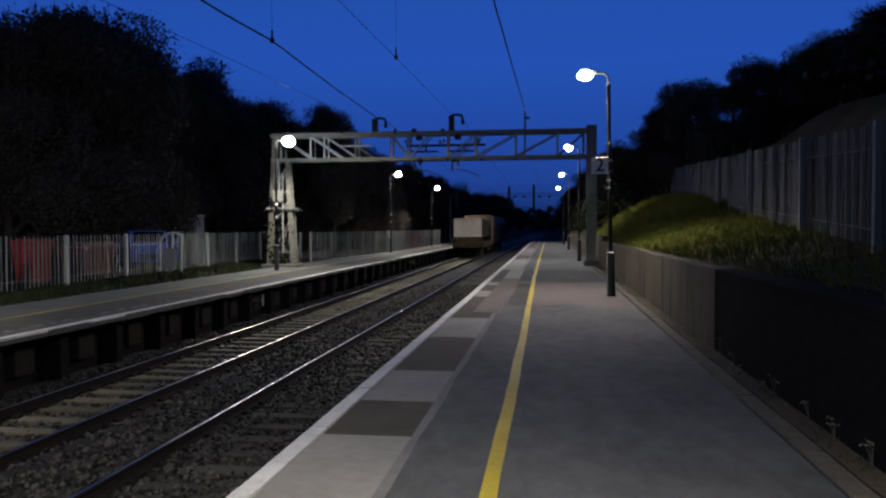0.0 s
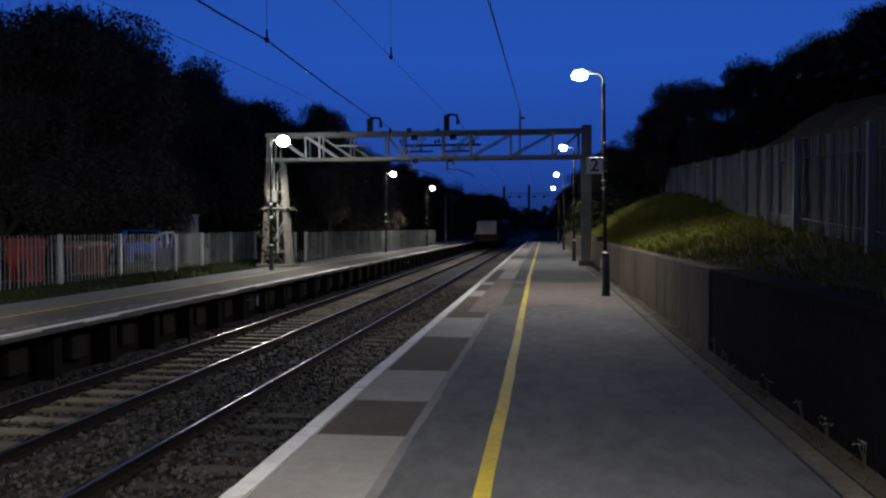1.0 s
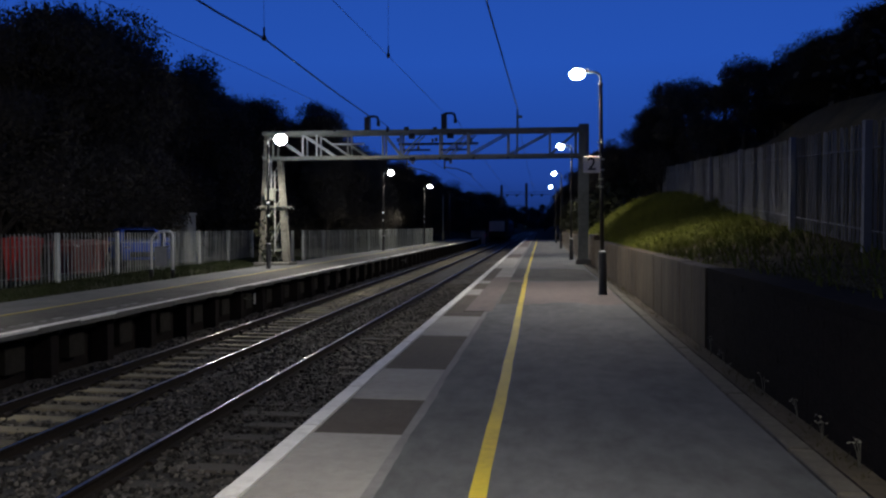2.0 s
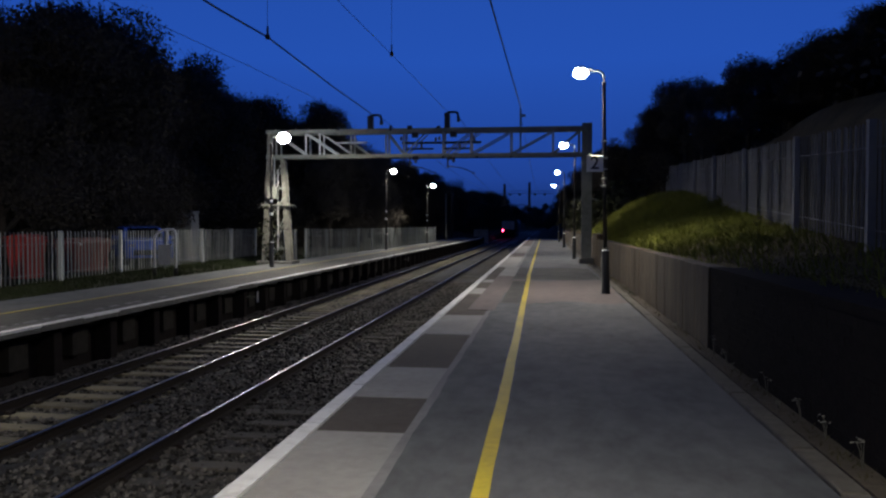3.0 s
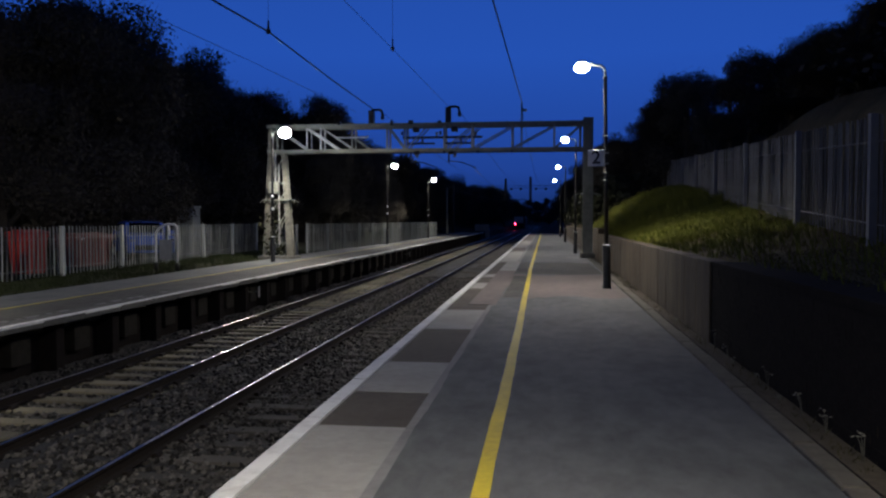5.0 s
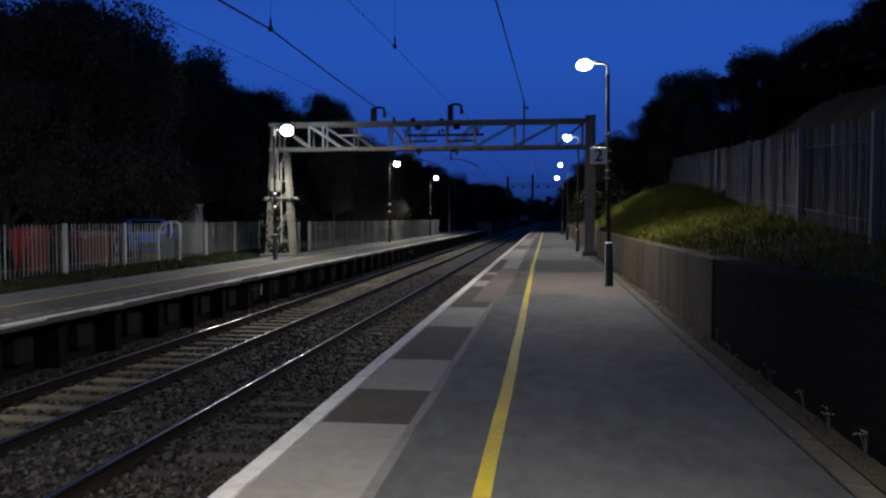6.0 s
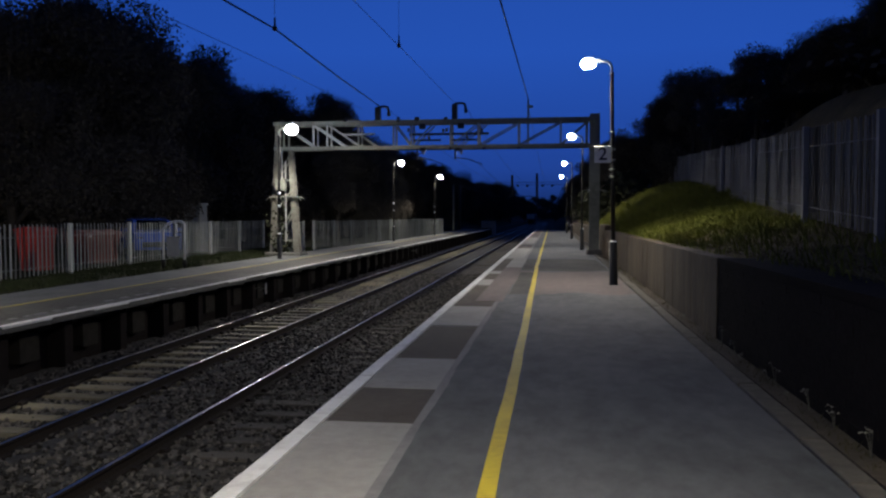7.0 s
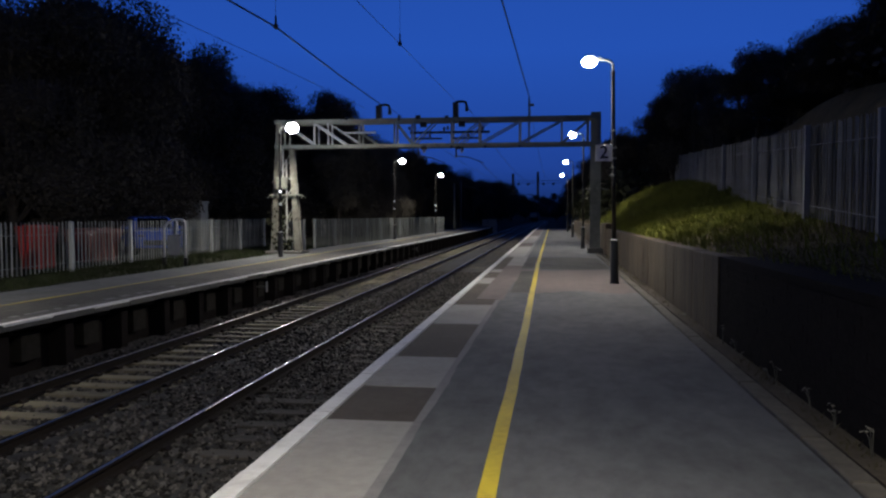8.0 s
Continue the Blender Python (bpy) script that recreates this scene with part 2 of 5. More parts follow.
def relief(x, y):
    yy = min(max(y, -30.0), 95.0)
    if x > -5.1:
        xf, zf = fence_line(yy)
        bed = -1.18
        if y > END_R + 5:
            foot = 1.0
        else:
            foot = 2.50
        if x < foot:
            return bed
        start = 1.0 if y < END_R + 5 else -1.0
        if x < xf:
            t = (x - foot) / (xf - foot)
            h = start + (zf - start) * (t ** 0.8)
            h += 0.55 * math.exp(-((y - 36) / 9) ** 2) * math.sin(math.pi * min(1, t * 0.9))
            return h + 0.06 * noise.noise((x * 0.8, y * 0.5, 0))
        return zf + (3.0 - 0.7 * smooth(18, 42, y)) * smooth(0.25, 2.6, x - xf) + min(8.0, max(0.0, x - xf - 2.6) * 0.25) + 0.4 * noise.noise((x * 0.12, y * 0.1, 3))
    if x > -8.9:
        return -1.18
    if x > -11.0 and y < END_L + 4:
        return -1.18
    if y > 60 and x < -14.5:
        k = smooth(60, 78, y)
        top = LEFT_Z - 0.06 + min(6.5, (-14.5 - x) * 0.8) + 0.5 * noise.noise((x * 0.1, y * 0.1, 5)) + min(4.0, max(0.0, (-22 - x) * 0.2))
        low = LEFT_Z - 0.06 + (min(11.0, (-22 - x) * 0.42) if x < -22 else 0.0)
        return low + (top - low) * k
    if x > -22:
        return LEFT_Z - 0.06 + 0.04 * noise.noise((x * 0.7, y * 0.5, 1))
    return LEFT_Z - 0.06 + min(11.0, (-22 - x) * 0.42) + 0.5 * noise.noise((x * 0.1, y * 0.1, 5))


def build_ground():
    xs = [-2500, -900, -300, -120, -80, -60, -50, -42, -36, -31, -27, -24, -22, -20, -18, -16, -15, -14, -13, -12, -11.02, -10.98, -9.2, -8.92, -8.88, -6.6, -5.0, -3.6, -1.2, 0.8, 2.1, 2.48, 2.52,
          2.8, 3.2, 3.7, 4.2, 4.7, 5.2, 5.8, 6.4, 7.0, 7.8, 8.8, 10, 12, 15, 19, 24, 30, 40, 60, 100, 300, 900, 2500]
    ys = [-2500, -600, -200, -80, -40, -25, -15] + [-10 + i * 1.0 for i in range(75)] + [66 + i * 3 for i in range(16)] + [96.9, 97.1, 104, 108.9, 109.1, 120, 150, 190, 240, 300, 380, 500, 800, 1500, 2600]
    bm = bmesh.new()
    rows = [[bm.verts.new((x, y, height(x, y))) for x in xs] for y in ys]
    for a, b in zip(rows, rows[1:]):
        for i in range(len(xs) - 1):
            bm.faces.new((a[i], a[i + 1], b[i + 1], b[i])).smooth = True
    ob = solid("ground", bm, GROUND, "dark rough ground of a railway cutting", "ground", kind="structure")
    ob.data.materials.append(TURF)
    for p in ob.data.polygons:
        c = p.center
        if 2.4 < c.x < 14 and -20 < c.y < 97:
            p.material_index = 1
    return ob


def build_platforms():
    # near platform: body, edge slabs, lines
    right = thing("platform_right", pose(0, 0, 0), "tarmac station platform with a white edge and yellow line", "platform", kind="structure")
    bm = bmesh.new()
    box(bm, EDGE_R + 0.28, -0.90, -60, END_R, -1.18, -0.03)
    part("platform_wall", bm, PLATFORM_BRICK, right, "dark brick platform wall")
    bm = bmesh.new()
    box(bm, -0.90, 1.695, -60, END_R, -1.18, 0.0)
    part("surface", bm, TARMAC, right, "grey worn tarmac")
    # ragged tarmac patches; the first two also paint a lamp's pool and the dim beyond
    for seed, x0, x1, y0, y1, z, wob, material, label in (
            (1, -0.85, 1.66, 15.9, 22.6, 0.0034, 0.9, TARMAC_NEW, "pinkish tarmac repair, paler where the lamp's pool falls"),
            (2, -0.86, 1.60, 22.8, 29.2, 0.0046, 0.8, TARMAC_DARK, "tarmac darkened as the dim gap between lamp pools"),
            (3, -0.84, -0.44, 15.9, 22.0, 0.0052, 0.10, TARMAC_DARK, "dark tarmac strip beside the yellow line")):
        bm = bmesh.new()
        ring = []
        per = [(x0 + (x1 - x0) * i / 14, y0) for i in range(14)] + [(x1, y0 + (y1 - y0) * i / 24) for i in range(24)]
        per += [(x1 - (x1 - x0) * i / 14, y1) for i in range(14)] + [(x0, y1 - (y1 - y0) * i / 24) for i in range(24)]
        for x, y in per:
            dx = 0.16 * wob * noise.noise((x * 1.2, y * 0.9, seed * 5.1))
            dy = wob * (noise.noise((x * 1.1, y * 0.5, seed * 3.3)) + 0.4 * noise.noise((x * 4.5, y * 2.0, seed)))
            ring.append((min(x + dx, 1.69), y + dy))
        bm.faces.new([bm.verts.new((x, y, z)) for x, y in ring])
        bmesh.ops.triangulate(bm, faces=list(bm.faces))
        part("patch", bm, material, right, label)
    bm = bmesh.new()
    y = -60.0
    while y < END_R:
        box(bm, EDGE_R, EDGE_R + 0.13, y, y + 1.494, -0.14, 0.004 + random.uniform(-0.004, 0.004))
        y += 1.5
    part("white_edge", bm, WHITE_LINE, right, "worn white painted platform edge")
    bm = bmesh.new()
    box(bm, -1.02, -0.90, -60, 15.2, -0.1, 0.003)
    box(bm, -1.02, -0.90, 15.2, END_R, -0.1, -0.001)
    part("edging_strip", bm, EDGING, right, "pale concrete edging strip")
    # wavy yellow line
    bm = bmesh.new()
    prev = None
    yy = -60.0
    while yy <= END_R:
        c = -0.345 - 0.11 * smooth(3, 30, yy) + 0.018 * noise.noise((0, yy * 0.30, 7)) + 0.006 * noise.noise((0, yy * 1.4, 2))
        w = 0.052 + 0.004 * noise.noise((3, yy * 0.9, 2))
        cur = [bm.verts.new((c - w, yy, 0.0065)), bm.verts.new((c + w, yy, 0.0065))]
        if prev:
            bm.faces.new((prev[0], prev[1], cur[1], cur[0]))
        prev = cur
        yy += 0.5
    part("yellow_line", bm, YELLOW, right, "hand-painted yellow safety line")
    # ragged lip where the tarmac was laid over the edging
    bm = bmesh.new()
    prev = None
    yy = -20.0
    while yy <= 16.3:
        c = -0.945 + 0.035 * noise.noise((0, yy * 0.8, 17)) + 0.016 * noise.noise((0, yy * 3.7, 12))
        cur = [bm.verts.new((c, yy, 0.0062)), bm.verts.new((-0.86, yy, 0.0065))]
        if prev:
            bm.faces.new((prev[0], prev[1], cur[1], cur[0]))
        prev = cur
        yy += 0.14
    part("tarmac_lip", bm, TARMAC, right)
    # edge slabs: lengths of pale and dark surfacing
    runs = [(-60, -14, 0), (-14, -9, 1), (-9, 0.5, 0), (0.5, 1.6, 1), (1.6, 5.79, 0), (5.79, 6.99, 1), (6.99, 8.5, 0), (8.5, 11.14, 1), (11.14, 13.58, 0), (13.58, 14.4, 1), (29.4, 39.4, 0), (39.4, 44, 2), (44, 60, 0), (60, END_R, 2)]
    lane = -1.39
    strips = [(EDGE_R + 0.146, -1.022, a, b, k) for a, b, k in runs]
    # here the surfacing is split lengthwise: mixed patches along the edge, a pinkish lane beside them
    strips += [(EDGE_R + 0.146, lane, a, b, k) for a, b, k in ((14.4, 17.9, 1), (17.9, 19.5, 0), (19.5, 21.5, 1), (21.5, 22.6, 0), (22.6, 29.4, 1))]
    strips += [(lane + 0.004, -0.885, 14.4, 24.2, 2), (lane + 0.004, -0.885, 24.2, 29.4, 0)]
    for x0, x1, a, b, k in strips:
        bm = bmesh.new()
        box(bm, x0, x1, a + 0.004, b - 0.004, -0.14, (0.0, -0.004, 0.0075)[k] if x1 < -1.0 else 0.0075)
        part("edge_slab", bm, (SLAB_PALE, SLAB_DARK, TARMAC_NEW)[k], right, ("pale concrete surfacing", "dark bitumen patch", "pinkish tarmac")[k])
    # kerb and dirt strip along the wall
    kerb = thing("kerb", pose(0, 0, 0), "weathered concrete kerb along the platform back", "kerb", kind="structure")
    bm = bmesh.new()
    box(bm, -0.08, 0.08, 0.0, 0.9, -0.5, 0.026)
    bevel(bm, 0.01)
    stone = to_mesh("kerb_stone", bm, KERB)
    y = -60.0
    while y < END_R - 1:
        piece("kerb_stone", stone, kerb, pose(1.78 + random.uniform(-0.007, 0.007), y, random.uniform(-0.008, 0.006), 0, 0, random.uniform(-0.25, 0.25)))
        y += 0.912
    bm = bmesh.new()
    box(bm, 1.88, 2.75, -60, END_R, -1.1, 0.02)
    solid("verge", bm, DIRT, "strip of bare soil beside the platform wall", "verge", kind="structure")
    # far platform
    left = thing("platform_left", pose(0, 0, 0), "opposite station platform with a white edge and pale supports", "platform", kind="structure")
    z = LEFT_Z
    bm = bmesh.new()
    box(bm, -9.95, EDGE_L - 0.52, -60, END_L, z - 0.30, z)
    part("surface", bm, TARMAC_DARK, left, "dark tarmac")
    bm = bmesh.new()
    box(bm, -11.6, -9.95, -60, END_L, z - 0.9, z + 0.002)
    part("surface", bm, TARMAC, left, "grey tarmac")
    bm = bmesh.new()
    box(bm, EDGE_L - 0.52, EDGE_L - 0.004, 0, 1.19, z - 0.11, z)
    bevel(bm, 0.008)
    slab = to_mesh("coping_slab", bm, COPING)
    y = -60.0
    while y < END_L - 1:
        piece("coping_slab", slab, left, pose(random.uniform(-0.006, 0.006), y, random.uniform(-0.004, 0.001)))
        y += 1.2
    bm = bmesh.new()
    y = -60.0
    while y < END_L:
        j = random.uniform(-0.006, 0.006)
        box(bm, EDGE_L - 0.13 + j * 0.5, EDGE_L + j - 0.002, y, y + 1.19, z - 0.035, z + 0.006)
        y += 1.2
    part("white_edge", bm, WHITE_LINE, left, "worn white painted platform edge")
    bm = bmesh.new()
    y = -60.0
    while y < END_L:
        if y > 24 or random.random() < 0.8:
            box(bm, -9.98, -9.88, y, y + 0.99, z - 0.02, z + 0.006)
        y += 1.0
    part("yellow_line", bm, WORN_YELLOW, left, "faded yellow safety line")
    # recess and piers near-black, panels between them slightly lighter
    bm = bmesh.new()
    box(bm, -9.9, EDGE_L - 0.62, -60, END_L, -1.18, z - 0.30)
    part("platform_wall", bm, DARK_BRICK, left, "near-black recessed platform wall")
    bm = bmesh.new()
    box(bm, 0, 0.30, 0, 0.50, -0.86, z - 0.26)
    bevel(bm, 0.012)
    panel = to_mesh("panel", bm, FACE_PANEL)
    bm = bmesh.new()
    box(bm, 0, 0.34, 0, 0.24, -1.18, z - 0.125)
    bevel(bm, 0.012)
    pier = to_mesh("pier", bm, DARK_BRICK)
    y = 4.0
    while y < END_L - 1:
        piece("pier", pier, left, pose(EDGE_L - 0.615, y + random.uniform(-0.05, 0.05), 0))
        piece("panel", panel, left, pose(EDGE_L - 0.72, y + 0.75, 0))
        y += 1.75


def rail_profile(x, top):
    pts = [(-0.07, -0.155), (0.07, -0.155), (0.07, -0.142), (0.012, -0.125), (0.010, -0.045), (0.034, -0.034), (0.035, -0.008), (-0.035, -0.008), (-0.034, -0.034), (-0.010, -0.045), (-0.012, -0.125), (-0.07, -0.142)]
    return [(x + u, top + v) for u, v in pts]


def build_tracks():
    for k, (a, b) in enumerate((RAILS[:2], RAILS[2:])):
        tr = thing("railway_track", pose(0, 0, 0), ("railway track with dark oily sleepers in ballast", "railway track with pale concrete sleepers in ballast")[k], "track", kind="structure")
        for x in (a, b):
            bm = bmesh.new()
            prism(bm, rail_profile(x, RAIL_TOP), "y", -70, 420)
            rail = part("rail", bm, RAIL_RUST, tr, "rusty steel rail")
            bm = bmesh.new()
            prism(bm, [(x - 0.0202, RAIL_TOP - 0.0078), (x + 0.0202, RAIL_TOP - 0.0078)] + [(x + 0.054 * math.sin(radians(q)), RAIL_TOP - 0.0015 - 0.054 * (1 - math.cos(radians(q)))) for q in (22, 17, 12, 7, 2, -2, -7, -12, -17, -22)], "y", -70, 420)
            part("railhead", bm, RAIL_HEAD, rail, "shiny polished running surface")
        c = (a + b) / 2
        bm = bmesh.new()
        prism(bm, [(-0.14, -0.15), (0.14, -0.15), (0.125, 0.0), (-0.125, 0.0)], "x", -1.25, 1.25)
        bevel(bm, 0.012)
        me = to_mesh("sleeper", bm, SLEEPER if k else SLEEPER_OLD)
        bm = bmesh.new()
        prism(bm, [(-0.045, 0.0), (0.045, 0.0), (0.04, 0.03), (0.015, 0.05), (-0.03, 0.045)], "y", -0.06, 0.06)
        clip = to_mesh("rail_clip", bm, RAIL_RUST)
        top = RAIL_TOP - 0.155
        y = 2.63 - 40 * 0.614
        while y < 110:
            s = piece("sleeper", me, tr, pose(c, y, top + random.uniform(-0.006, 0.006), 0, 0, random.uniform(-0.4, 0.4)))
            if 4 < y < 24:
                for cx in (-0.87, -0.625, 0.625, 0.87):
                    piece("rail_clip", clip, s, pose(cx, 0, 0))
            y += 0.614
        # ballast bed under and between the sleepers
    bm = bmesh.new()
    xs = np.linspace(EDGE_L - 0.5, EDGE_R + 0.3, 60)
    ys = np.concatenate([np.arange(-70, 1, 2.0), np.arange(1, 40, 0.12), np.arange(40, 120, 0.6), np.arange(120, 430, 6.0)])
    def bed(x, y):
        z = RAIL_TOP - 0.19 + 0.05 * noise.noise((x * 1.3, y * 0.7, 0)) + 0.03 * noise.noise((x * 9, y * 9, 3))
        if -5.75 < x < -4.5:
            z += 0.07
        if x > -2.6:
            z -= 0.06
        if x > -4.3 and x < -2.9:
            z += 0.025
        return z
    rows = [[bm.verts.new((x, y, bed(x, y))) for x in xs] for y in ys]
    for p, q in zip(rows, rows[1:]):
        for i in range(len(xs) - 1):
            bm.faces.new((p[i], p[i + 1], q[i + 1], q[i]))
    solid("ballast_bed", bm, BALLAST, "grey crushed stone ballast between the rails", "ballast", kind="structure")
    # loose stones on top
    rng = random.Random(4)
    verts, faces = [], []
    def stone(x, y, z, r):
        b = len(verts)
        turn = Euler((rng.uniform(0, 3.1), rng.uniform(0, 3.1), rng.uniform(0, 3.1))).to_matrix()
        for d in ((1, 0, 0), (-1, 0, 0), (0, 1, 0), (0, -1, 0), (0, 0, 0.8), (0, 0, -0.8)):
            q = turn @ Vector(d) * (rng.uniform(0.65, 1.2) * r)
            verts.append((x + q.x + rng.uniform(-.25, .25) * r, y + q.y + rng.uniform(-.25, .25) * r, z + q.z * 0.85))
        for f in ((0, 2, 4), (2, 1, 4), (1, 3, 4), (3, 0, 4), (2, 0, 5), (1, 2, 5), (3, 1, 5), (0, 3, 5)):
            faces.append(tuple(b + i for i in f))
    for i in range(40000):
        y = 3.5 + 32 * rng.random() ** 1.6
        x = rng.uniform(EDGE_L - 0.3, EDGE_R + 0.2)
        if min(abs(x - r) for r in RAILS) < 0.09:
            continue
        k = (y - 2.63) / 0.614
        if -7.9 < x < -5.45 and abs(k - round(k)) * 0.614 < 0.16 and rng.random() < 0.93:
            continue
        stone(x, y, bed(x, y) + 0.012, rng.uniform(0.020, 0.052))
    me = bpy.data.meshes.new("ballast_stones")
    me.from_pydata(verts, [], faces)
    me.materials.append(STONE)
    tagged(new("ballast_stones", me), "loose grey ballast stones around the sleepers", "ballast", kind="stuff")


def build_bank_wall():
    wall = thing("wall_concrete", pose(0, 0, 0), "stained concrete retaining wall below a grass bank", "wall", kind="structure")
    y = 10.2
    while y < 31.0:
        bm = bmesh.new()
        t = random.uniform(-0.005, 0.005)
        box(bm, 2.04 + t, 2.28, y + 0.004, y + 0.906, -0.4, 1.03 + random.uniform(-0.008, 0.008))
        bevel(bm, 0.006)
        part("panel", bm, CONCRETE, wall)
        y += 0.91
    bm = bmesh.new()
    box(bm, 2.12, 2.30, 10.22, 31.0, -0.4, 1.0)
    part("backing", bm, MORTAR, wall)
    bm = bmesh.new()
    box(bm, 2.03, 2.62, 31.1, 34.2, -0.4, 1.22)
    bevel(bm, 0.02)
    part("end_pier", bm, CONCRETE, wall, "taller mossy concrete end pier")
    bm = bmesh.new()
    box(bm, 2.1, 2.4, 34.3, END_R, -0.4, 1.0)
    part("far_wall", bm, CONCRETE, wall)
    low = thing("wall_brick", pose(0, 0, 0), "near-black brick retaining wall behind the weeds", "wall", kind="structure")
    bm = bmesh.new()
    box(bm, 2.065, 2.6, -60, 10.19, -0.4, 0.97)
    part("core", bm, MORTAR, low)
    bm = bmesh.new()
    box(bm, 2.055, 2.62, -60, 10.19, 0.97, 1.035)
    part("wall_cap", bm, DARK_BRICK, low)
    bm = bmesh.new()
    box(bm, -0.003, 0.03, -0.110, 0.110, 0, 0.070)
    brick = to_mesh("brick", bm, DARK_BRICK)
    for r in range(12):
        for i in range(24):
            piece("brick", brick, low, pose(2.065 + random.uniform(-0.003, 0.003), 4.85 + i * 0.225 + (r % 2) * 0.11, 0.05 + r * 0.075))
    return wall


def lantern_post(x, y, z0, toward, power, bowl, lean=0.0, rise=0.0, tilt=0.0, spread=(166, 0.7)):
    """Platform lamp: thick black base, slender column, bent arm and a lantern over the platform."""
    p = thing("lamp_post", pose(x, y, z0, 0, lean, 0), "black column platform lamp with a lit white lantern", "lamp post", "platform lamps")
    bm = bmesh.new()
    lathe(bm, [(0.11, -0.05), (0.11, 0.02), (0.095, 0.04), (0.092, 0.96), (0.075, 0.99), (0.05, 1.02)], 18)
    part("base", bm, BLACK, p, "thick black column base")
    bm = bmesh.new()
    lathe(bm, [(0.083, 0.965), (0.086, 0.968), (0.072, 0.998), (0.069, 1.0)], 18)
    part("band", bm, WHITE, p, "white painted band")
    bm = bmesh.new()
    lathe(bm, [(0.05, 1.0), (0.047, 2.5), (0.045, 2.51), (0.042, 4.70 + rise), (0.048, 4.71 + rise), (0.048, 4.78 + rise), (0.034, 4.79 + rise)], 14)
    part("column", bm, BLACK, p)
    if toward > 0:
        for z in (2.08, 2.58):
            bm = bmesh.new()
            lathe(bm, [(0.050, z - 0.05), (0.056, z - 0.045), (0.056, z + 0.045), (0.050, z + 0.05)], 14)
            part("band", bm, WHITE, p, "white painted band")
    bm = bmesh.new()
    s = toward
    tube(bm, [(0, 0, 4.78 + rise), (0, 0, 4.90 + rise), (s * 0.03, 0, 4.98 + rise), (s * 0.10, 0, 5.03 + rise), (s * 0.28, 0, 5.05 + rise)], 0.026, 10)
    part("arm", bm, STEEL_OLD, p, "bent grey steel arm")
    bm = bmesh.new()
    k = bowl[0] * 0.72
    lathe(bm, [(k * 0.9, 0.06), (k, 0.07), (k * 0.8, 0.095), (k * 0.4, 0.115), (0.01, 0.12)], 20)
    for v in bm.verts:
        v.co = Vector((v.co.x * 1.15 + s * 0.52, v.co.y * 0.9, v.co.z + 4.965 + bowl[1] * 0.75 + rise))
    box(bm, min(s * 0.26, s * 0.40), max(s * 0.26, s * 0.40), -0.035, 0.035, 5.03 + rise, 5.10 + rise)
    body = part("lantern", bm, STEEL_OLD, p, "flat grey lantern housing")
    bm = bmesh.new()
    prof = [(math.sin(a) * 1.0, -math.cos(a)) for a in (0.12, 0.4, 0.75, 1.1, 1.45, 1.8, 2.1, 2.4, 2.65)]
    # bowl swelled beyond a real lantern to hold the glare around it
    lathe(bm, [(q * bowl[0], h * bowl[1]) for q, h in prof], 24)
    for v in bm.verts:
        v.co = Vector((v.co.x * 1.08 + s * 0.52, v.co.y, v.co.z + 5.0 + rise))
    part("bowl", bm, LED, body, "glowing white lantern bowl")
    ld = bpy.data.lights.new("lantern_light", "SPOT")
    ld.energy, ld.color, ld.shadow_soft_size = power, (1.0, 0.94, 0.82), 0.10
    ld.spot_size, ld.spot_blend = radians(spread[0]), spread[1]
    lo = new("lantern_light", ld)
    lo.matrix_world = pose(x + s * 0.52, y, z0 + 5.0 + rise - bowl[1] - 0.14, 0, tilt, 0)
    return p


def build_lamps():
    for y in (-0.7, 18.27, 37.3, 56.3, 75.2):
        near = y < 20
        lantern_post(1.40, y, 0, -1, POWER_FIRST if y < 0 else POWER_RIGHT, (0.16, 0.11) if near else (0.165, 0.14) if y < 40 else (0.140, 0.120), lean=-0.9 if y == 18.27 else 0, rise=0.0 if near else 0.26, tilt=23 if y < 0 else 12, spread=(144, 1.0) if y < 0 else (159, 0.65) if near else (168, 0.45))
    for y in (6.5, 30.0, 52.8, 71.7):
        lantern_post(-10.62, y, LEFT_Z, 1, POWER_LEFT * (2.9 if y < 10 else 1.2), (0.225, 0.205) if y < 40 else (0.185, 0.165), rise=0.05 if y < 40 else 0.28, tilt=48 if y < 10 else -14, spread=(172, 0.55) if y < 10 else (169, 0.4))


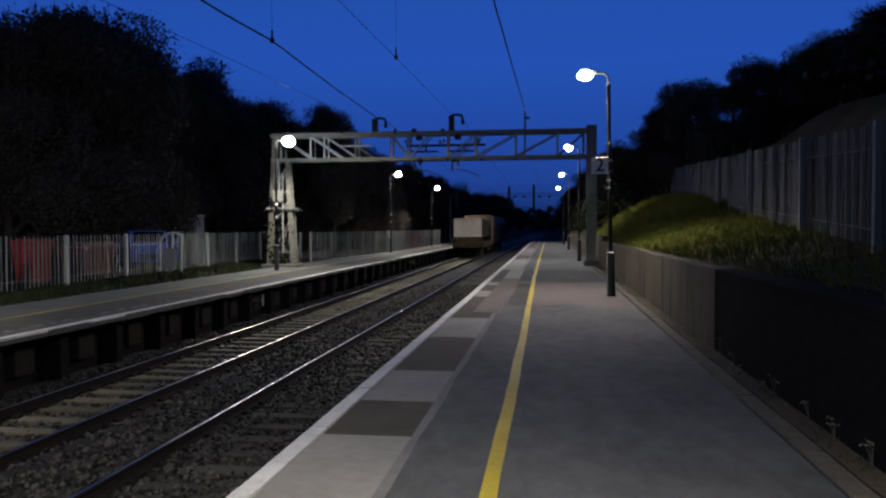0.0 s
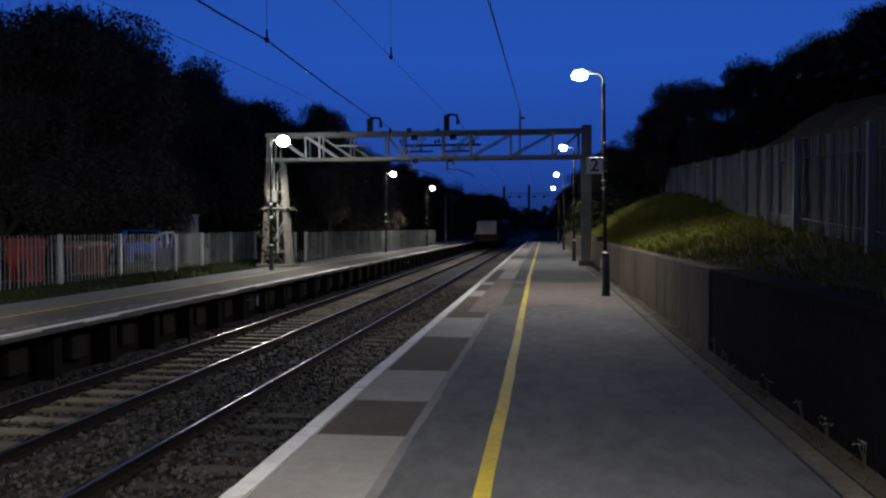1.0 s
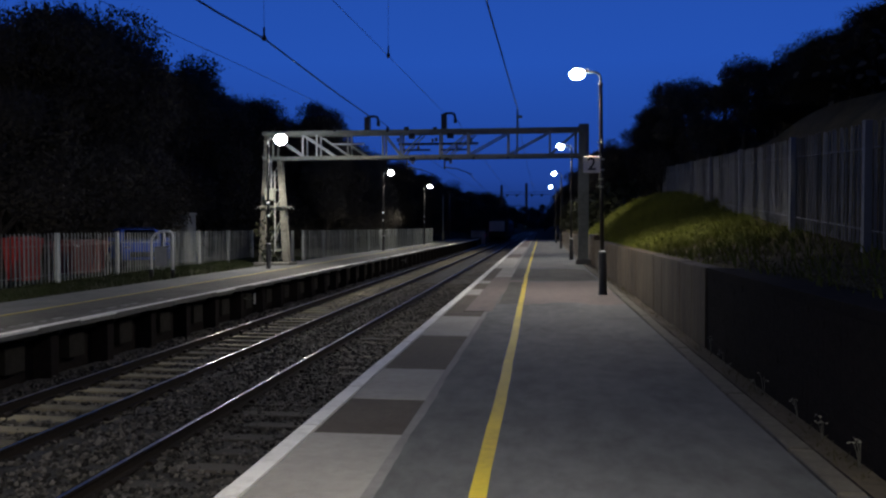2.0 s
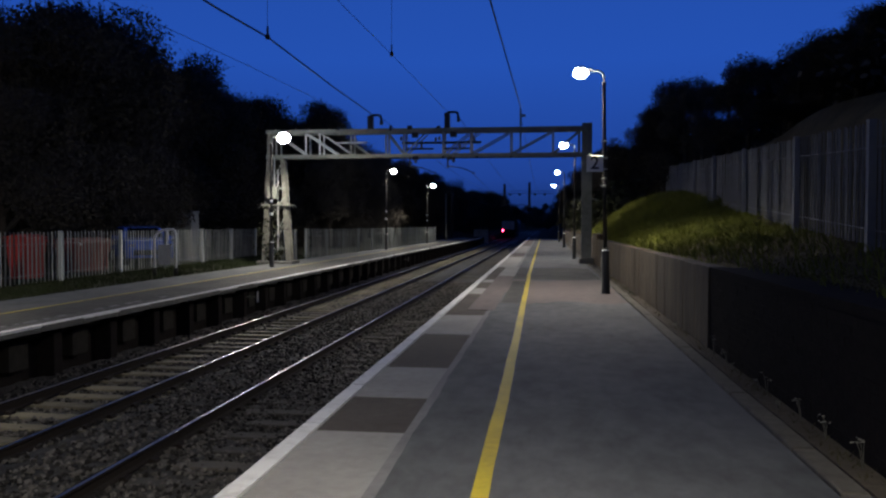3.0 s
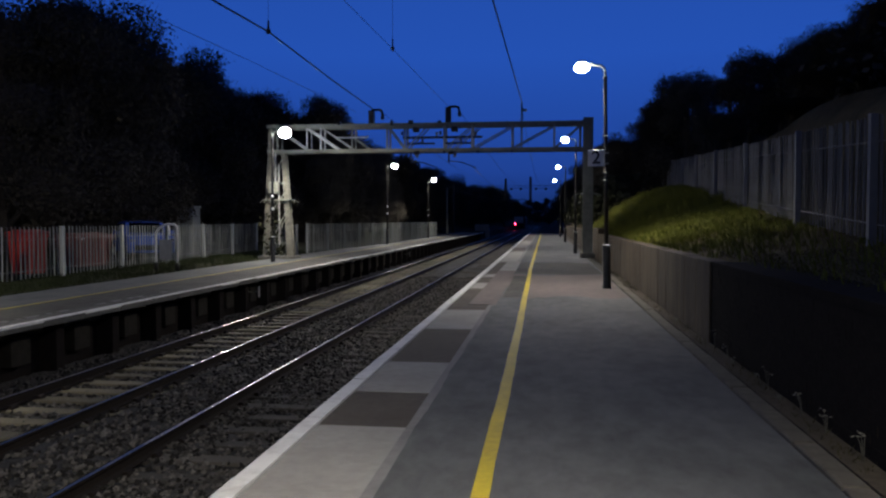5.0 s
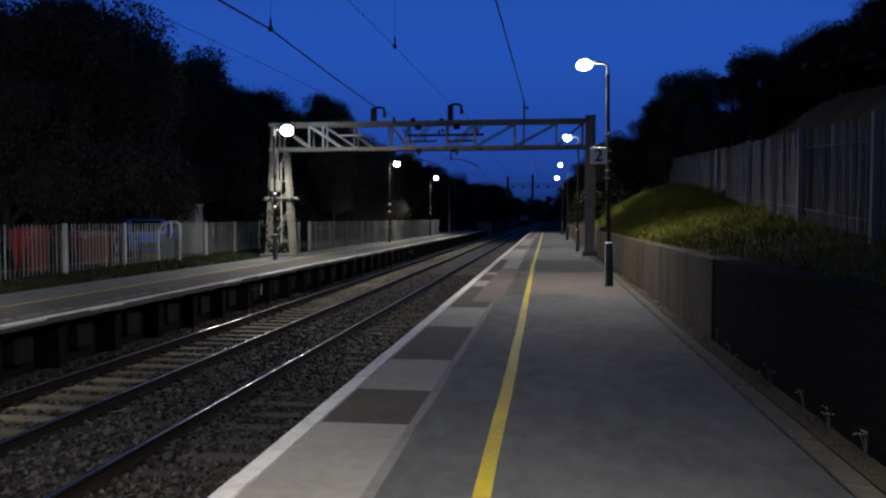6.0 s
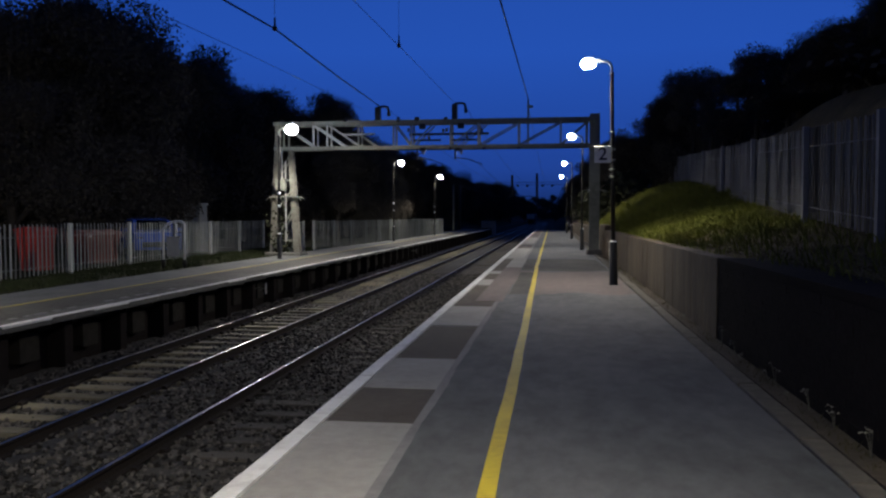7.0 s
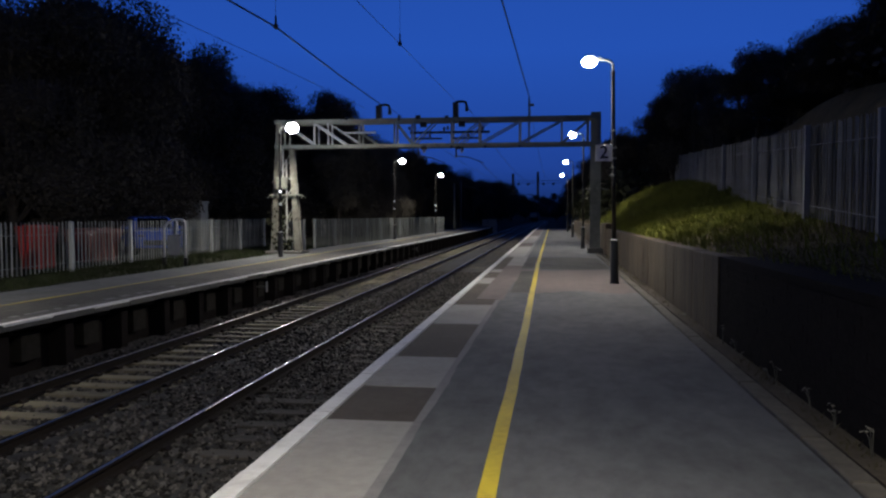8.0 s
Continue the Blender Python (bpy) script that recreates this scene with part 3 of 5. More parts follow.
def gantry(name, m, label):
    """Overhead line portal: lattice mast, box mast and a two-plane truss beam."""
    g = thing(name, m, label, "gantry", "overhead line gantries")
    # beam chords
    x0, x1 = -11.75, 1.72
    for z, w in ((5.50, 0.15), (4.45, 0.13)):
        for yy in (-0.32, 0.32):
            bm = bmesh.new()
            box(bm, x0, x1, yy - 0.055, yy + 0.055, z - w / 2, z + w / 2)
            box(bm, x0, x1, yy - 0.10 if yy < 0 else yy + 0.055, yy - 0.055 if yy < 0 else yy + 0.10, z - w / 2 - 0.012, z - w / 2 + 0.012)
            part("chord", bm, STEEL_OLD, g)
    xs = (-11.3, -10.0, -9.4, -8.05, -6.55, -5.8, -4.15, -3.0, -1.35, 0.35, 1.40)
    # uprights whose near face catches lamplight, painted in with the paler steel
    bright = (-10.0, -9.4, -4.15, -3.0, -1.35, 0.35)
    for x in xs:
        for yy in (-0.32, 0.32):
            bm = bmesh.new()
            bar(bm, (x, yy, 4.51), (x, yy, 5.42), 0.075, 0.05)
            part("upright", bm, STEEL if x in bright else STEEL_OLD, g)
        for zt in (4.45, 5.50):
            bm = bmesh.new()
            bar(bm, (x, -0.27, zt), (x, 0.27, zt), 0.06, 0.04)
            part("cross_tie", bm, STEEL_OLD, g)
    # bracing: falling near the lattice mast, rising towards the box mast
    for xa, za, xb, zb, w in ((-11.25, 5.36, -10.05, 4.52, 0.075), (-9.95, 5.38, -8.65, 4.50, 0.09), (-9.3, 5.36, -8.1, 4.55, 0.05), (-8.0, 4.98, -7.35, 4.53, 0.06), (-6.5, 5.38, -5.85, 4.53, 0.05),
                              (-5.75, 4.53, -4.9, 5.38, 0.05), (-4.10, 4.53, -3.05, 5.38, 0.05), (-3.75, 4.53, -2.7, 5.38, 0.04), (-2.95, 4.53, -1.40, 5.38, 0.05), (-1.30, 4.53, 0.30, 5.38, 0.05), (0.40, 4.53, 1.38, 5.38, 0.05)):
        for yy in (-0.31, 0.33):
            bm = bmesh.new()
            bar(bm, (xa, yy, za), (xb, yy, zb), w, 0.03)
            # diagonals by the far platform lamp take paler steel for its light
            part("diagonal", bm, STEEL if xa < -8.5 else STEEL_OLD, g)
    bm = bmesh.new()
    bar(bm, (-8.75, -0.36, 5.0), (-7.35, -0.36, 5.0), 0.07, 0.06)
    part("strut", bm, STEEL, g)
    # box mast on the near platform
    bm = bmesh.new()
    box(bm, 1.56, 1.88, -0.16, 0.16, 0.0, 5.72)
    for yy in (-0.2, 0.17):
        box(bm, 1.52, 1.92, yy, yy + 0.03, 0.05, 5.72)
    part("box_mast", bm, STEEL_OLD, g, "weathered grey steel mast")
    bm = bmesh.new()
    box(bm, 1.42, 2.02, -0.3, 0.3, -0.1, 0.22)
    bevel(bm, 0.03)
    part("footing", bm, COPING, g, "concrete footing")
    bm = bmesh.new()
    box(bm, 1.48, 1.96, -0.23, 0.23, 2.62, 2.68)
    for k in range(9):
        a = k * 2 * math.pi / 9
        tube(bm, [(1.72 + 0.2 * math.cos(a), 0.2 * math.sin(a), 2.66), (1.72 + 0.5 * math.cos(a), 0.5 * math.sin(a), 2.60), (1.72 + 0.58 * math.cos(a), 0.58 * math.sin(a), 2.52)], 0.012, 5)
    part("climbing_guard", bm, STEEL_OLD, g, "spiked anti-climb collar")
    # lattice mast on the far platform
    zl = LEFT_Z
    for yy in (-0.15, 0.15):
        for xa, xb, zt, w0, w1 in ((-11.90, -11.66, 5.55, 0.27, 0.12), (-10.82, -11.10, 4.42, 0.27, 0.16)):
            bm = bmesh.new()
            v = box(bm, -0.5, 0.5, yy - 0.045, yy + 0.045, zl, zt)
            for i, q in enumerate(v):
                c, w = (xa, w0) if i < 4 else (xb, w1)
                q.co.x = c + q.co.x * w
            part("leg", bm, MAST_STEEL, g, "pale galvanised tapering mast leg")
    for yy in (-0.20, 0.20):
        for xa, za, xb, zb in ((-11.62, 0.75, -10.95, 1.95), (-11.60, 3.35, -11.15, 4.10), (-11.0, 2.75, -11.55, 2.0), (-11.75, 3.12, -11.0, 3.12), (-11.75, 2.3, -10.95, 2.3), (-11.8, 0.55, -10.9, 0.55)):
            bm = bmesh.new()
            bar(bm, (xa, yy, za), (xb, yy, zb), 0.055, 0.03)
            part("brace", bm, STEEL_OLD, g)
    bm = bmesh.new()
    bar(bm, (-11.4, -0.3, 3.0), (-11.4, -0.3, 4.45), 0.05, 0.05)
    bar(bm, (-11.25, -0.3, 0.4), (-11.25, -0.3, 3.9), 0.05, 0.05)
    part("conduit", bm, STEEL, g)
    bm = bmesh.new()
    box(bm, -11.60, -11.18, -0.64, -0.37, 2.66, 3.16)
    bevel(bm, 0.02)
    part("switch_box", bm, STEEL_OLD, g, "grey switch box")
    bm = bmesh.new()
    box(bm, -11.95, -10.75, -0.38, 0.38, 2.38, 2.44)
    for k in range(14):
        a = k * 2 * math.pi / 14
        cx, cy = -11.35 + 0.55 * math.cos(a), 0.34 * math.sin(a)
        tube(bm, [(cx, cy, 2.42), (cx + 0.18 * math.cos(a), cy + 0.18 * math.sin(a), 2.40), (cx + 0.30 * math.cos(a), cy + 0.3 * math.sin(a), 2.28)], 0.014, 5)
    part("climbing_guard", bm, STEEL_OLD, g, "spiked anti-climb collar")
    bm = bmesh.new()
    box(bm, -12.15, -10.55, -0.55, 0.55, zl - 0.05, zl + 0.12)
    bevel(bm, 0.03)
    part("footing", bm, COPING, g, "concrete footing")
    # wire supports standing on the beam
    for x, h in ((-7.28, 0.62), (-4.02, 0.70)):
        bm = bmesh.new()
        box(bm, x - 0.11, x + 0.11, -0.14, 0.14, 5.56, 5.56 + h * 0.95)
        box(bm, x - 0.05, x + 0.75, -0.07, 0.07, 5.565, 5.62)
        tube(bm, [(x - 0.02, 0, 5.56 + h * 0.7), (x + 0.02, 0, 5.56 + h), (x + 0.30, 0, 5.57 + h), (x + 0.42, 0, 5.53 + h), (x + 0.47, 0, 5.30 + h)], 0.055, 8)
        box(bm, x + 0.40, x + 0.53, -0.06, 0.06, 5.16 + h, 5.32 + h)
        part("wire_support", bm, BLACK, g, "hooked black wire support")
    bm = bmesh.new()
    bar(bm, (-0.98, 0, 4.5), (-0.98, 0, 6.30), 0.07, 0.07)
    box(bm, -1.02, -0.78, -0.05, 0.05, 6.02, 6.12)
    tube(bm, [(-0.98, 0, 6.3), (-0.98, 0, 6.42)], 0.03, 8)
    part("wire_support", bm, STEEL_OLD, g, "upright feeder wire support")
    # small fittings clamped along the chords
    for x, z, w, h in ((-5.55, 5.60, 0.20, 0.16), (-6.35, 5.58, 0.10, 0.22), (-4.35, 5.60, 0.16, 0.10), (-8.6, 5.59, 0.14, 0.12), (-2.75, 4.36, 0.14, 0.10), (-1.35, 4.36, 0.12, 0.09), (-4.15, 4.36, 0.12, 0.10), (-5.3, 4.34, 0.26, 0.16), (-3.85, 4.33, 0.20, 0.14)):
        bm = bmesh.new()
        box(bm, x - w / 2, x + w / 2, -0.42, -0.26, z - h / 2, z + h / 2)
        bevel(bm, 0.012)
        part("clamp", bm, BLACK, g, "small dark chord fitting")
    # insulators and registration arms under the beam
    for x, d in ((-5.6, 1), (-4.0, 1)):
        bm = bmesh.new()
        bar(bm, (x, 0, 4.42), (x, 0, 3.95), 0.06, 0.06)
        tube(bm, [(x, 0, 4.02), (x + 0.55, 0, 3.95), (x + 1.15, 0, 3.72)], 0.022, 6)
        bar(bm, (x - 0.35, 0, 5.0), (x + 1.4, 0, 5.0), 0.09, 0.09)
        bar(bm, (x - 0.15, 0, 4.75), (x + 1.0, 0, 4.75), 0.07, 0.07)
        part("registration_arm", bm, BLACK, g, "dark wire registration arm")
        for k, (ix, iz) in enumerate(((x - 0.3, 5.16), (x + 0.55, 4.84), (x + 1.15, 5.12))):
            bm = bmesh.new()
            lathe(bm, [(0.03, 0.0), (0.07, 0.015), (0.03, 0.05), (0.07, 0.07), (0.03, 0.10), (0.07, 0.125), (0.03, 0.16)], 10)
            for v in bm.verts:
                v.co += Vector((ix, -0.40, iz - 0.1))
            part("insulator", bm, INSULATOR, g, "ribbed brown insulator")
        bm = bmesh.new()
        box(bm, x + 0.15, x + 0.42, -0.46, -0.34, 5.18, 5.40)
        bevel(bm, 0.02)
        part("junction_box", bm, BLACK, g, "small black junction box")
        bm = bmesh.new()
        lathe(bm, [(0.03, 0.0), (0.08, 0.02), (0.03, 0.05), (0.08, 0.08), (0.03, 0.11), (0.08, 0.14), (0.03, 0.17), (0.08, 0.20), (0.03, 0.24)], 10)
        for v in bm.verts:
            v.co += Vector((x + 0.25, -0.02, 4.17))
        part("insulator", bm, INSULATOR, g, "ribbed brown insulator")
    return g


def far_portal(y):
    """Slim portal: two posts, a shallow beam and two drop supports with registration arms."""
    g = thing("gantry", pose(0, y, 0), "distant slim steel overhead line portal over the tracks", "gantry", "overhead line gantries")
    for x in (-11.6, 2.6):
        bm = bmesh.new()
        box(bm, x - 0.12, x + 0.12, -0.12, 0.12, -1.2, 5.95)
        part("post", bm, BLACK, g)
    for z in (5.55, 5.85):
        bm = bmesh.new()
        box(bm, -11.5, 2.5, -0.03, 0.03, z - 0.025, z + 0.025)
        part("chord", bm, BLACK, g)
    for x, top, low in ((-4.95, 6.75, 4.1), (-1.85, 6.95, 3.9)):
        bm = bmesh.new()
        box(bm, x - 0.15, x + 0.15, -0.1, 0.1, low, top)
        box(bm, x - 0.5, x + 0.25, -0.06, 0.06, low - 0.06, low + 0.14)
        part("drop_support", bm, BLACK, g, "dark drop support")
        bm = bmesh.new()
        tube(bm, [(x - 0.2, 0, low + 0.1), (x - 0.9, 0, low + 0.25), (x - 1.7, 0, low + 0.15)], 0.05, 6)
        part("registration_arm", bm, BLACK, g)
        for dx in (0.7, 1.9):
            bm = bmesh.new()
            lathe(bm, [(0.05, 0.0), (0.16, 0.04), (0.16, 0.22), (0.05, 0.28)], 8)
            for v in bm.verts:
                v.co += Vector((x + dx, 0, 5.30))
            part("insulator", bm, INSULATOR, g, "brown insulator")
    return g


def wire(name, pts, r, label):
    bm = bmesh.new()
    tube(bm, pts, r, 6)
    return solid(name, bm, WIRE, label, "wire")


def sag(a, b, d, n=14):
    """A hanging line from a to b with a dip of d."""
    a, b = Vector(a), Vector(b)
    return [tuple(a.lerp(b, i / n) - Vector((0, 0, 4 * d * (i / n) * (1 - i / n)))) for i in range(n + 1)]


def build_overhead():
    gantry("gantry", pose(0, 32.9, 0), "weathered steel overhead line portal spanning both tracks")
    far_portal(100.0)
    wire("overhead_wire", [(-5.6, -30, 5.5), (-6.45, 8, 5.72), (-6.68, 15.8, 6.0), (-6.81, 19.03, 6.2), (-7.03, 26, 6.18), (-7.22, 32.9, 6.22)], 0.022, "dark overhead line wire hooked to the gantry")
    wire("overhead_wire", [(-4.9, -30, 6.1), (-4.24, 16.9, 6.2), (-4.14, 21.36, 6.2), (-3.98, 32.9, 6.24)], 0.007, "thin overhead line wire hooked to the gantry")
    wire("overhead_wire", [(-1.6, -30, 6.2), (-1.14, 17.7, 6.3), (-0.98, 32.9, 6.40)], 0.02, "feeder wire on an upright support")
    wire("overhead_wire", [(-11.5, -30, 6.2), (-8.96, 16.24, 6.2), (-8.6, 22.2, 6.2), (-7.95, 32.9, 6.1)], 0.007, "thin overhead wire sloping to the gantry")
    for x, y, r in ((-6.81, 19.03, 1.0), (-4.14, 21.36, 0.8)):
        ins = thing("line_insulator", pose(x, y, 6.2), "small dark insulator on an overhead wire", "insulator", "line insulators")
        bm = bmesh.new()
        lathe(bm, [(0.02 * r, -0.06), (0.06 * r, -0.03), (0.07 * r, 0.03), (0.03 * r, 0.08), (0.025 * r, 0.26), (0.008, 0.28)], 10)
        part("shell", bm, INSULATOR, ins)
        bm = bmesh.new()
        tube(bm, [(0, 0, 0.27), (0, 0, 1.6)], 0.005, 5)
        part("dropper", bm, WIRE, ins)
    for x in (-6.86, -3.56, -0.98):
        wire("overhead_wire", sag((x, 32.9, 6.1), (x + 0.2, 100, 5.9), 0.5), 0.010, "overhead line wire running on down the track")
    for x in (-6.66, -3.6):
        wire("contact_wire", [(x + 0.6, 32.9, 3.75), (x - 0.3, 66, 3.9), (x + 0.1, 100, 4.1)], 0.010, "contact wire above the track beyond the gantry")


build_ground()
build_platforms()
build_tracks()
build_bank_wall()
build_lamps()
build_overhead()


# ------------------------------------------------------------------ more materials
RED_BIN = mat("red_plastic", (0.42, 0.035, 0.028), (0.28, 0.022, 0.02), 5, 0.5, bump=0.1, bump_scale=30)
BROWN_BIN = mat("faded_brown_red_plastic", (0.20, 0.045, 0.035), (0.12, 0.03, 0.025), 5, 0.6, bump=0.1, bump_scale=30)
RUBBER = mat("black_rubber", (0.02, 0.02, 0.02), None, 8, 0.8, bump=0.1)
CAR_BLUE = mat("blue_car_paint", (0.075, 0.15, 0.60), (0.055, 0.12, 0.50), 2, 0.22, 0.1, bump=0)
GLASS_DARK = mat("dark_window_glass", (0.012, 0.014, 0.018), None, 3, 0.08, bump=0)
CHROME = mat("bright_headlamp", (0.75, 0.76, 0.78), (0.6, 0.61, 0.62), 8, 0.12, 0.9, bump=0)
PILLAR = mat("rendered_pillar", (0.27, 0.275, 0.27), (0.17, 0.172, 0.165), 4, 0.9, bump=0.3, bump_scale=30)
CREAM = mat("cream_wagon_cover", (0.66, 0.60, 0.52), (0.48, 0.42, 0.36), 3, 0.6, bump=0.1, bump_scale=20)
WAGON_DIRT = mat("dirty_brown_wagon_steel", (0.075, 0.050, 0.030), (0.032, 0.022, 0.015), 4, 0.85, bump=0.3, bump_scale=20, spec=0.2)
WAGON_SIDE = mat("dark_wagon_side", (0.050, 0.042, 0.037), (0.022, 0.019, 0.017), 3, 0.8, bump=0.2, spec=0.2)
LOCO_BLUE = mat("dark_blue_loco_paint", (0.018, 0.018, 0.026), (0.010, 0.010, 0.015), 3, 0.6, bump=0.1, spec=0.2)
BUFF = mat("buff_wagon_panel", (0.115, 0.085, 0.062), (0.06, 0.045, 0.033), 3, 0.75, bump=0.1, spec=0.2)
TAIL_RED = mat("red_tail_lens", (1.0, 0.02, 0.06), (1.0, 0.02, 0.06), 4, 0.4, bump=0, emit=60.0)
SIGNAL_GREEN = mat("green_signal_lens", (0.30, 0.80, 0.85), (0.30, 0.80, 0.85), 4, 0.4, bump=0, emit=14.0)
DRY = mat("dry_stalks", (0.26, 0.25, 0.21), (0.09, 0.085, 0.065), 6, 0.9, bump=0)
LITTER = mat("leaf_litter", (0.110, 0.092, 0.042), (0.045, 0.038, 0.018), 4, 1.0, bump=0, spec=0.0)
LEAF_DARK = mat("dark_leaves", (0.030, 0.032, 0.016), (0.016, 0.018, 0.009), 6, 0.8, bump=0, spec=0.2)


# ------------------------------------------------------------------ fences
def pale_mesh(name, h, w, paint):
    """One palisade pale: folded section with a three-pointed head."""
    bm = bmesh.new()
    cols = ((-w / 2, 0.0), (-w / 6, 0.018), (w / 6, 0.018), (w / 2, 0.0))
    tops = (h - 0.04, h, h, h - 0.04)
    front = [[bm.verts.new((x, d, z)) for x, d in cols] for z in (0.0, h - 0.10)]
    front.append([bm.verts.new((x, d, t)) for (x, d), t in zip(cols, tops)])
    for a, b in zip(front, front[1:]):
        for i in range(3):
            bm.faces.new((a[i], a[i + 1], b[i + 1], b[i]))
    bmesh.ops.solidify(bm, geom=list(bm.faces), thickness=0.004)
    return to_mesh(name, bm, paint)


def palisade(label, pts, h, pitch, bay, group, pale_w=0.068, paint=None, side=0.09):
    """A palisade fence along (x, y, z) points; pales face the tracks."""
    f = thing("palisade_fence", pose(0, 0, 0), label, "fence", group)
    paint = paint or PALISADE
    pale = pale_mesh("pale", h, pale_w, paint)
    ph = h
    bm = bmesh.new()
    box(bm, -0.06, 0.06, -0.05, 0.05, -0.3, ph + 0.05)
    box(bm, -0.066, 0.066, -0.056, 0.056, ph + 0.05, ph + 0.062)
    post = to_mesh("post", bm, paint)
    first = True
    for a, b in zip(pts, pts[1:]):
        a, b = Vector(a), Vector(b)
        flat = Vector((b.x - a.x, b.y - a.y, 0))
        ang = math.degrees(math.atan2(flat.y, flat.x))
        n = max(1, round(flat.length / pitch))
        for i in range(n):
            p = a.lerp(b, (i + 0.5) / n)
            piece("pale", pale, f, pose(p.x, p.y, p.z + 0.05 + random.uniform(-0.012, 0.012), random.uniform(-0.6, 0.6), random.uniform(-0.8, 0.8), ang))
        k = max(1, round(flat.length / bay))
        nrm = Vector((-flat.y, flat.x, 0)).normalized()
        for i in range(0 if first else 1, k + 1):
            p = a.lerp(b, i / k) + nrm * side
            piece("post", post, f, pose(p.x, p.y, p.z, 0, 0, ang))
        for i in range(k):
            for zz in (0.28, h - 0.32):
                bm = bmesh.new()
                bar(bm, a.lerp(b, i / k) + nrm * 0.03 + Vector((0, 0, zz)), a.lerp(b, (i + 1) / k) + nrm * 0.03 + Vector((0, 0, zz)), 0.055, 0.012)
                part("fence_rail", bm, paint, f)
        first = False
    return f


def build_fences():
    fx = lambda y: -13.12 - 0.058 * y
    z = LEFT_Z - 0.06
    palisade("pale galvanised palisade fence behind the opposite platform", [(fx(y), y, z) for y in (7.0, 22.0, 25.75, 29.5)], 1.47, 0.205, 3.75, "palisade fences", 0.085, side=-0.07)
    palisade("pale galvanised palisade fence beside the car park", [(fx(29.5), 29.5, z), (fx(41), 41.0, z)], 1.47, 0.20, 3.8, "palisade fences", 0.085, side=-0.07)
    palisade("short palisade panel beside the lattice mast", [(-12.1, 34.2, z), (-11.75, 36.8, z)], 1.45, 0.22, 2.6, "palisade fences")
    palisade("galvanised palisade fence along the far platform", [(-11.75, 38.5, z), (-10.95, 54.0, z), (-10.95, 80.0, z)], 1.47, 0.19, 3.0, "palisade fences")
    palisade("tall grey palisade fence on top of the grass bank", [(*fence_line(y),) [:1] + (y,) + fence_line(y)[1:] for y in (7.3, 16.0, 33.4, 57.0)], 1.75, 0.19, 5.8, "palisade fences", 0.10, paint=FENCE_DULL)


# ------------------------------------------------------------------ trees
def tree_meshes(seed, leaves=22000, bare=1.0):
    """Trunk-and-limb mesh and crown mesh of a tree about 10 m high."""
    rng = random.Random(seed)
    bm = bmesh.new()
    tube(bm, [(0, 0, -0.6), (0.05, 0, 1.2), (rng.uniform(-.2, .2), rng.uniform(-.2, .2), 3.2), (rng.uniform(-.3, .3), rng.uniform(-.3, .3), 6.0), (rng.uniform(-.5, .5), 0, 8.8)], 0.24, 7, 0.03)
    blobs = []
    for i in range(17):
        a = rng.uniform(0, 2 * math.pi)
        z = rng.uniform(1.6, 8.7)
        reach = rng.uniform(0.7, 2.6) * (1.0 if z < 6.5 else 0.62)
        tip = Vector((math.cos(a) * reach, math.sin(a) * reach, z))
        base = Vector((0, 0, max(0.8, z - rng.uniform(1.0, 2.2))))
        mid = base.lerp(tip, 0.5) + Vector((0, 0, 0.25))
        tube(bm, [base, mid, tip], 0.085, 5, 0.015, cap=False)
        blobs.append((tip, rng.uniform(0.9, 1.7)))
    wood = to_mesh("trunk", bm, BARK)
    verts, faces = [], []

    def leaf(p, s):
        d = Vector((rng.gauss(0, 1), rng.gauss(0, 1), rng.gauss(0, 1))).normalized()
        e = d.orthogonal().normalized()
        b = len(verts)
        verts.extend([tuple(p - e * s * 0.5), tuple(p + d * s * 0.6), tuple(p + e * s * 0.5), tuple(p - d * s * 0.6)])
        faces.append((b, b + 1, b + 2, b + 3))

    for k in range(leaves):
        c, r = rng.choice(blobs)
        d = Vector((rng.gauss(0, 1), rng.gauss(0, 1), rng.gauss(0, 1) * 0.9)).normalized()
        rr = r * (0.25 + 0.75 * rng.random() ** 0.5) * (1 + 0.32 * noise.noise(d * 2.3 + c))
        leaf(c + d * rr, rng.uniform(0.05, 0.15))
    for k in range(int(420 * bare / 0.35)):
        c, r = rng.choice(blobs)
        d = Vector((rng.gauss(0, 1), rng.gauss(0, 1), abs(rng.gauss(0.4, 0.8)))).normalized()
        a = c + d * r * 0.7
        t = a + (d + Vector((rng.uniform(-.4, .4), rng.uniform(-.4, .4), 0.35))).normalized() * rng.uniform(0.35, 0.95)
        e = d.orthogonal().normalized() * 0.016
        b = len(verts)
        verts.extend([tuple(a - e), tuple(a + e), tuple(t)])
        faces.append((b, b + 1, b + 2))
        for j in range(3):
            leaf(a.lerp(t, rng.uniform(0.2, 0.95)), rng.uniform(0.03, 0.08))
    me = bpy.data.meshes.new("crown")
    me.from_pydata(verts, [], faces)
    me.materials.append(LEAF)
    return wood, me


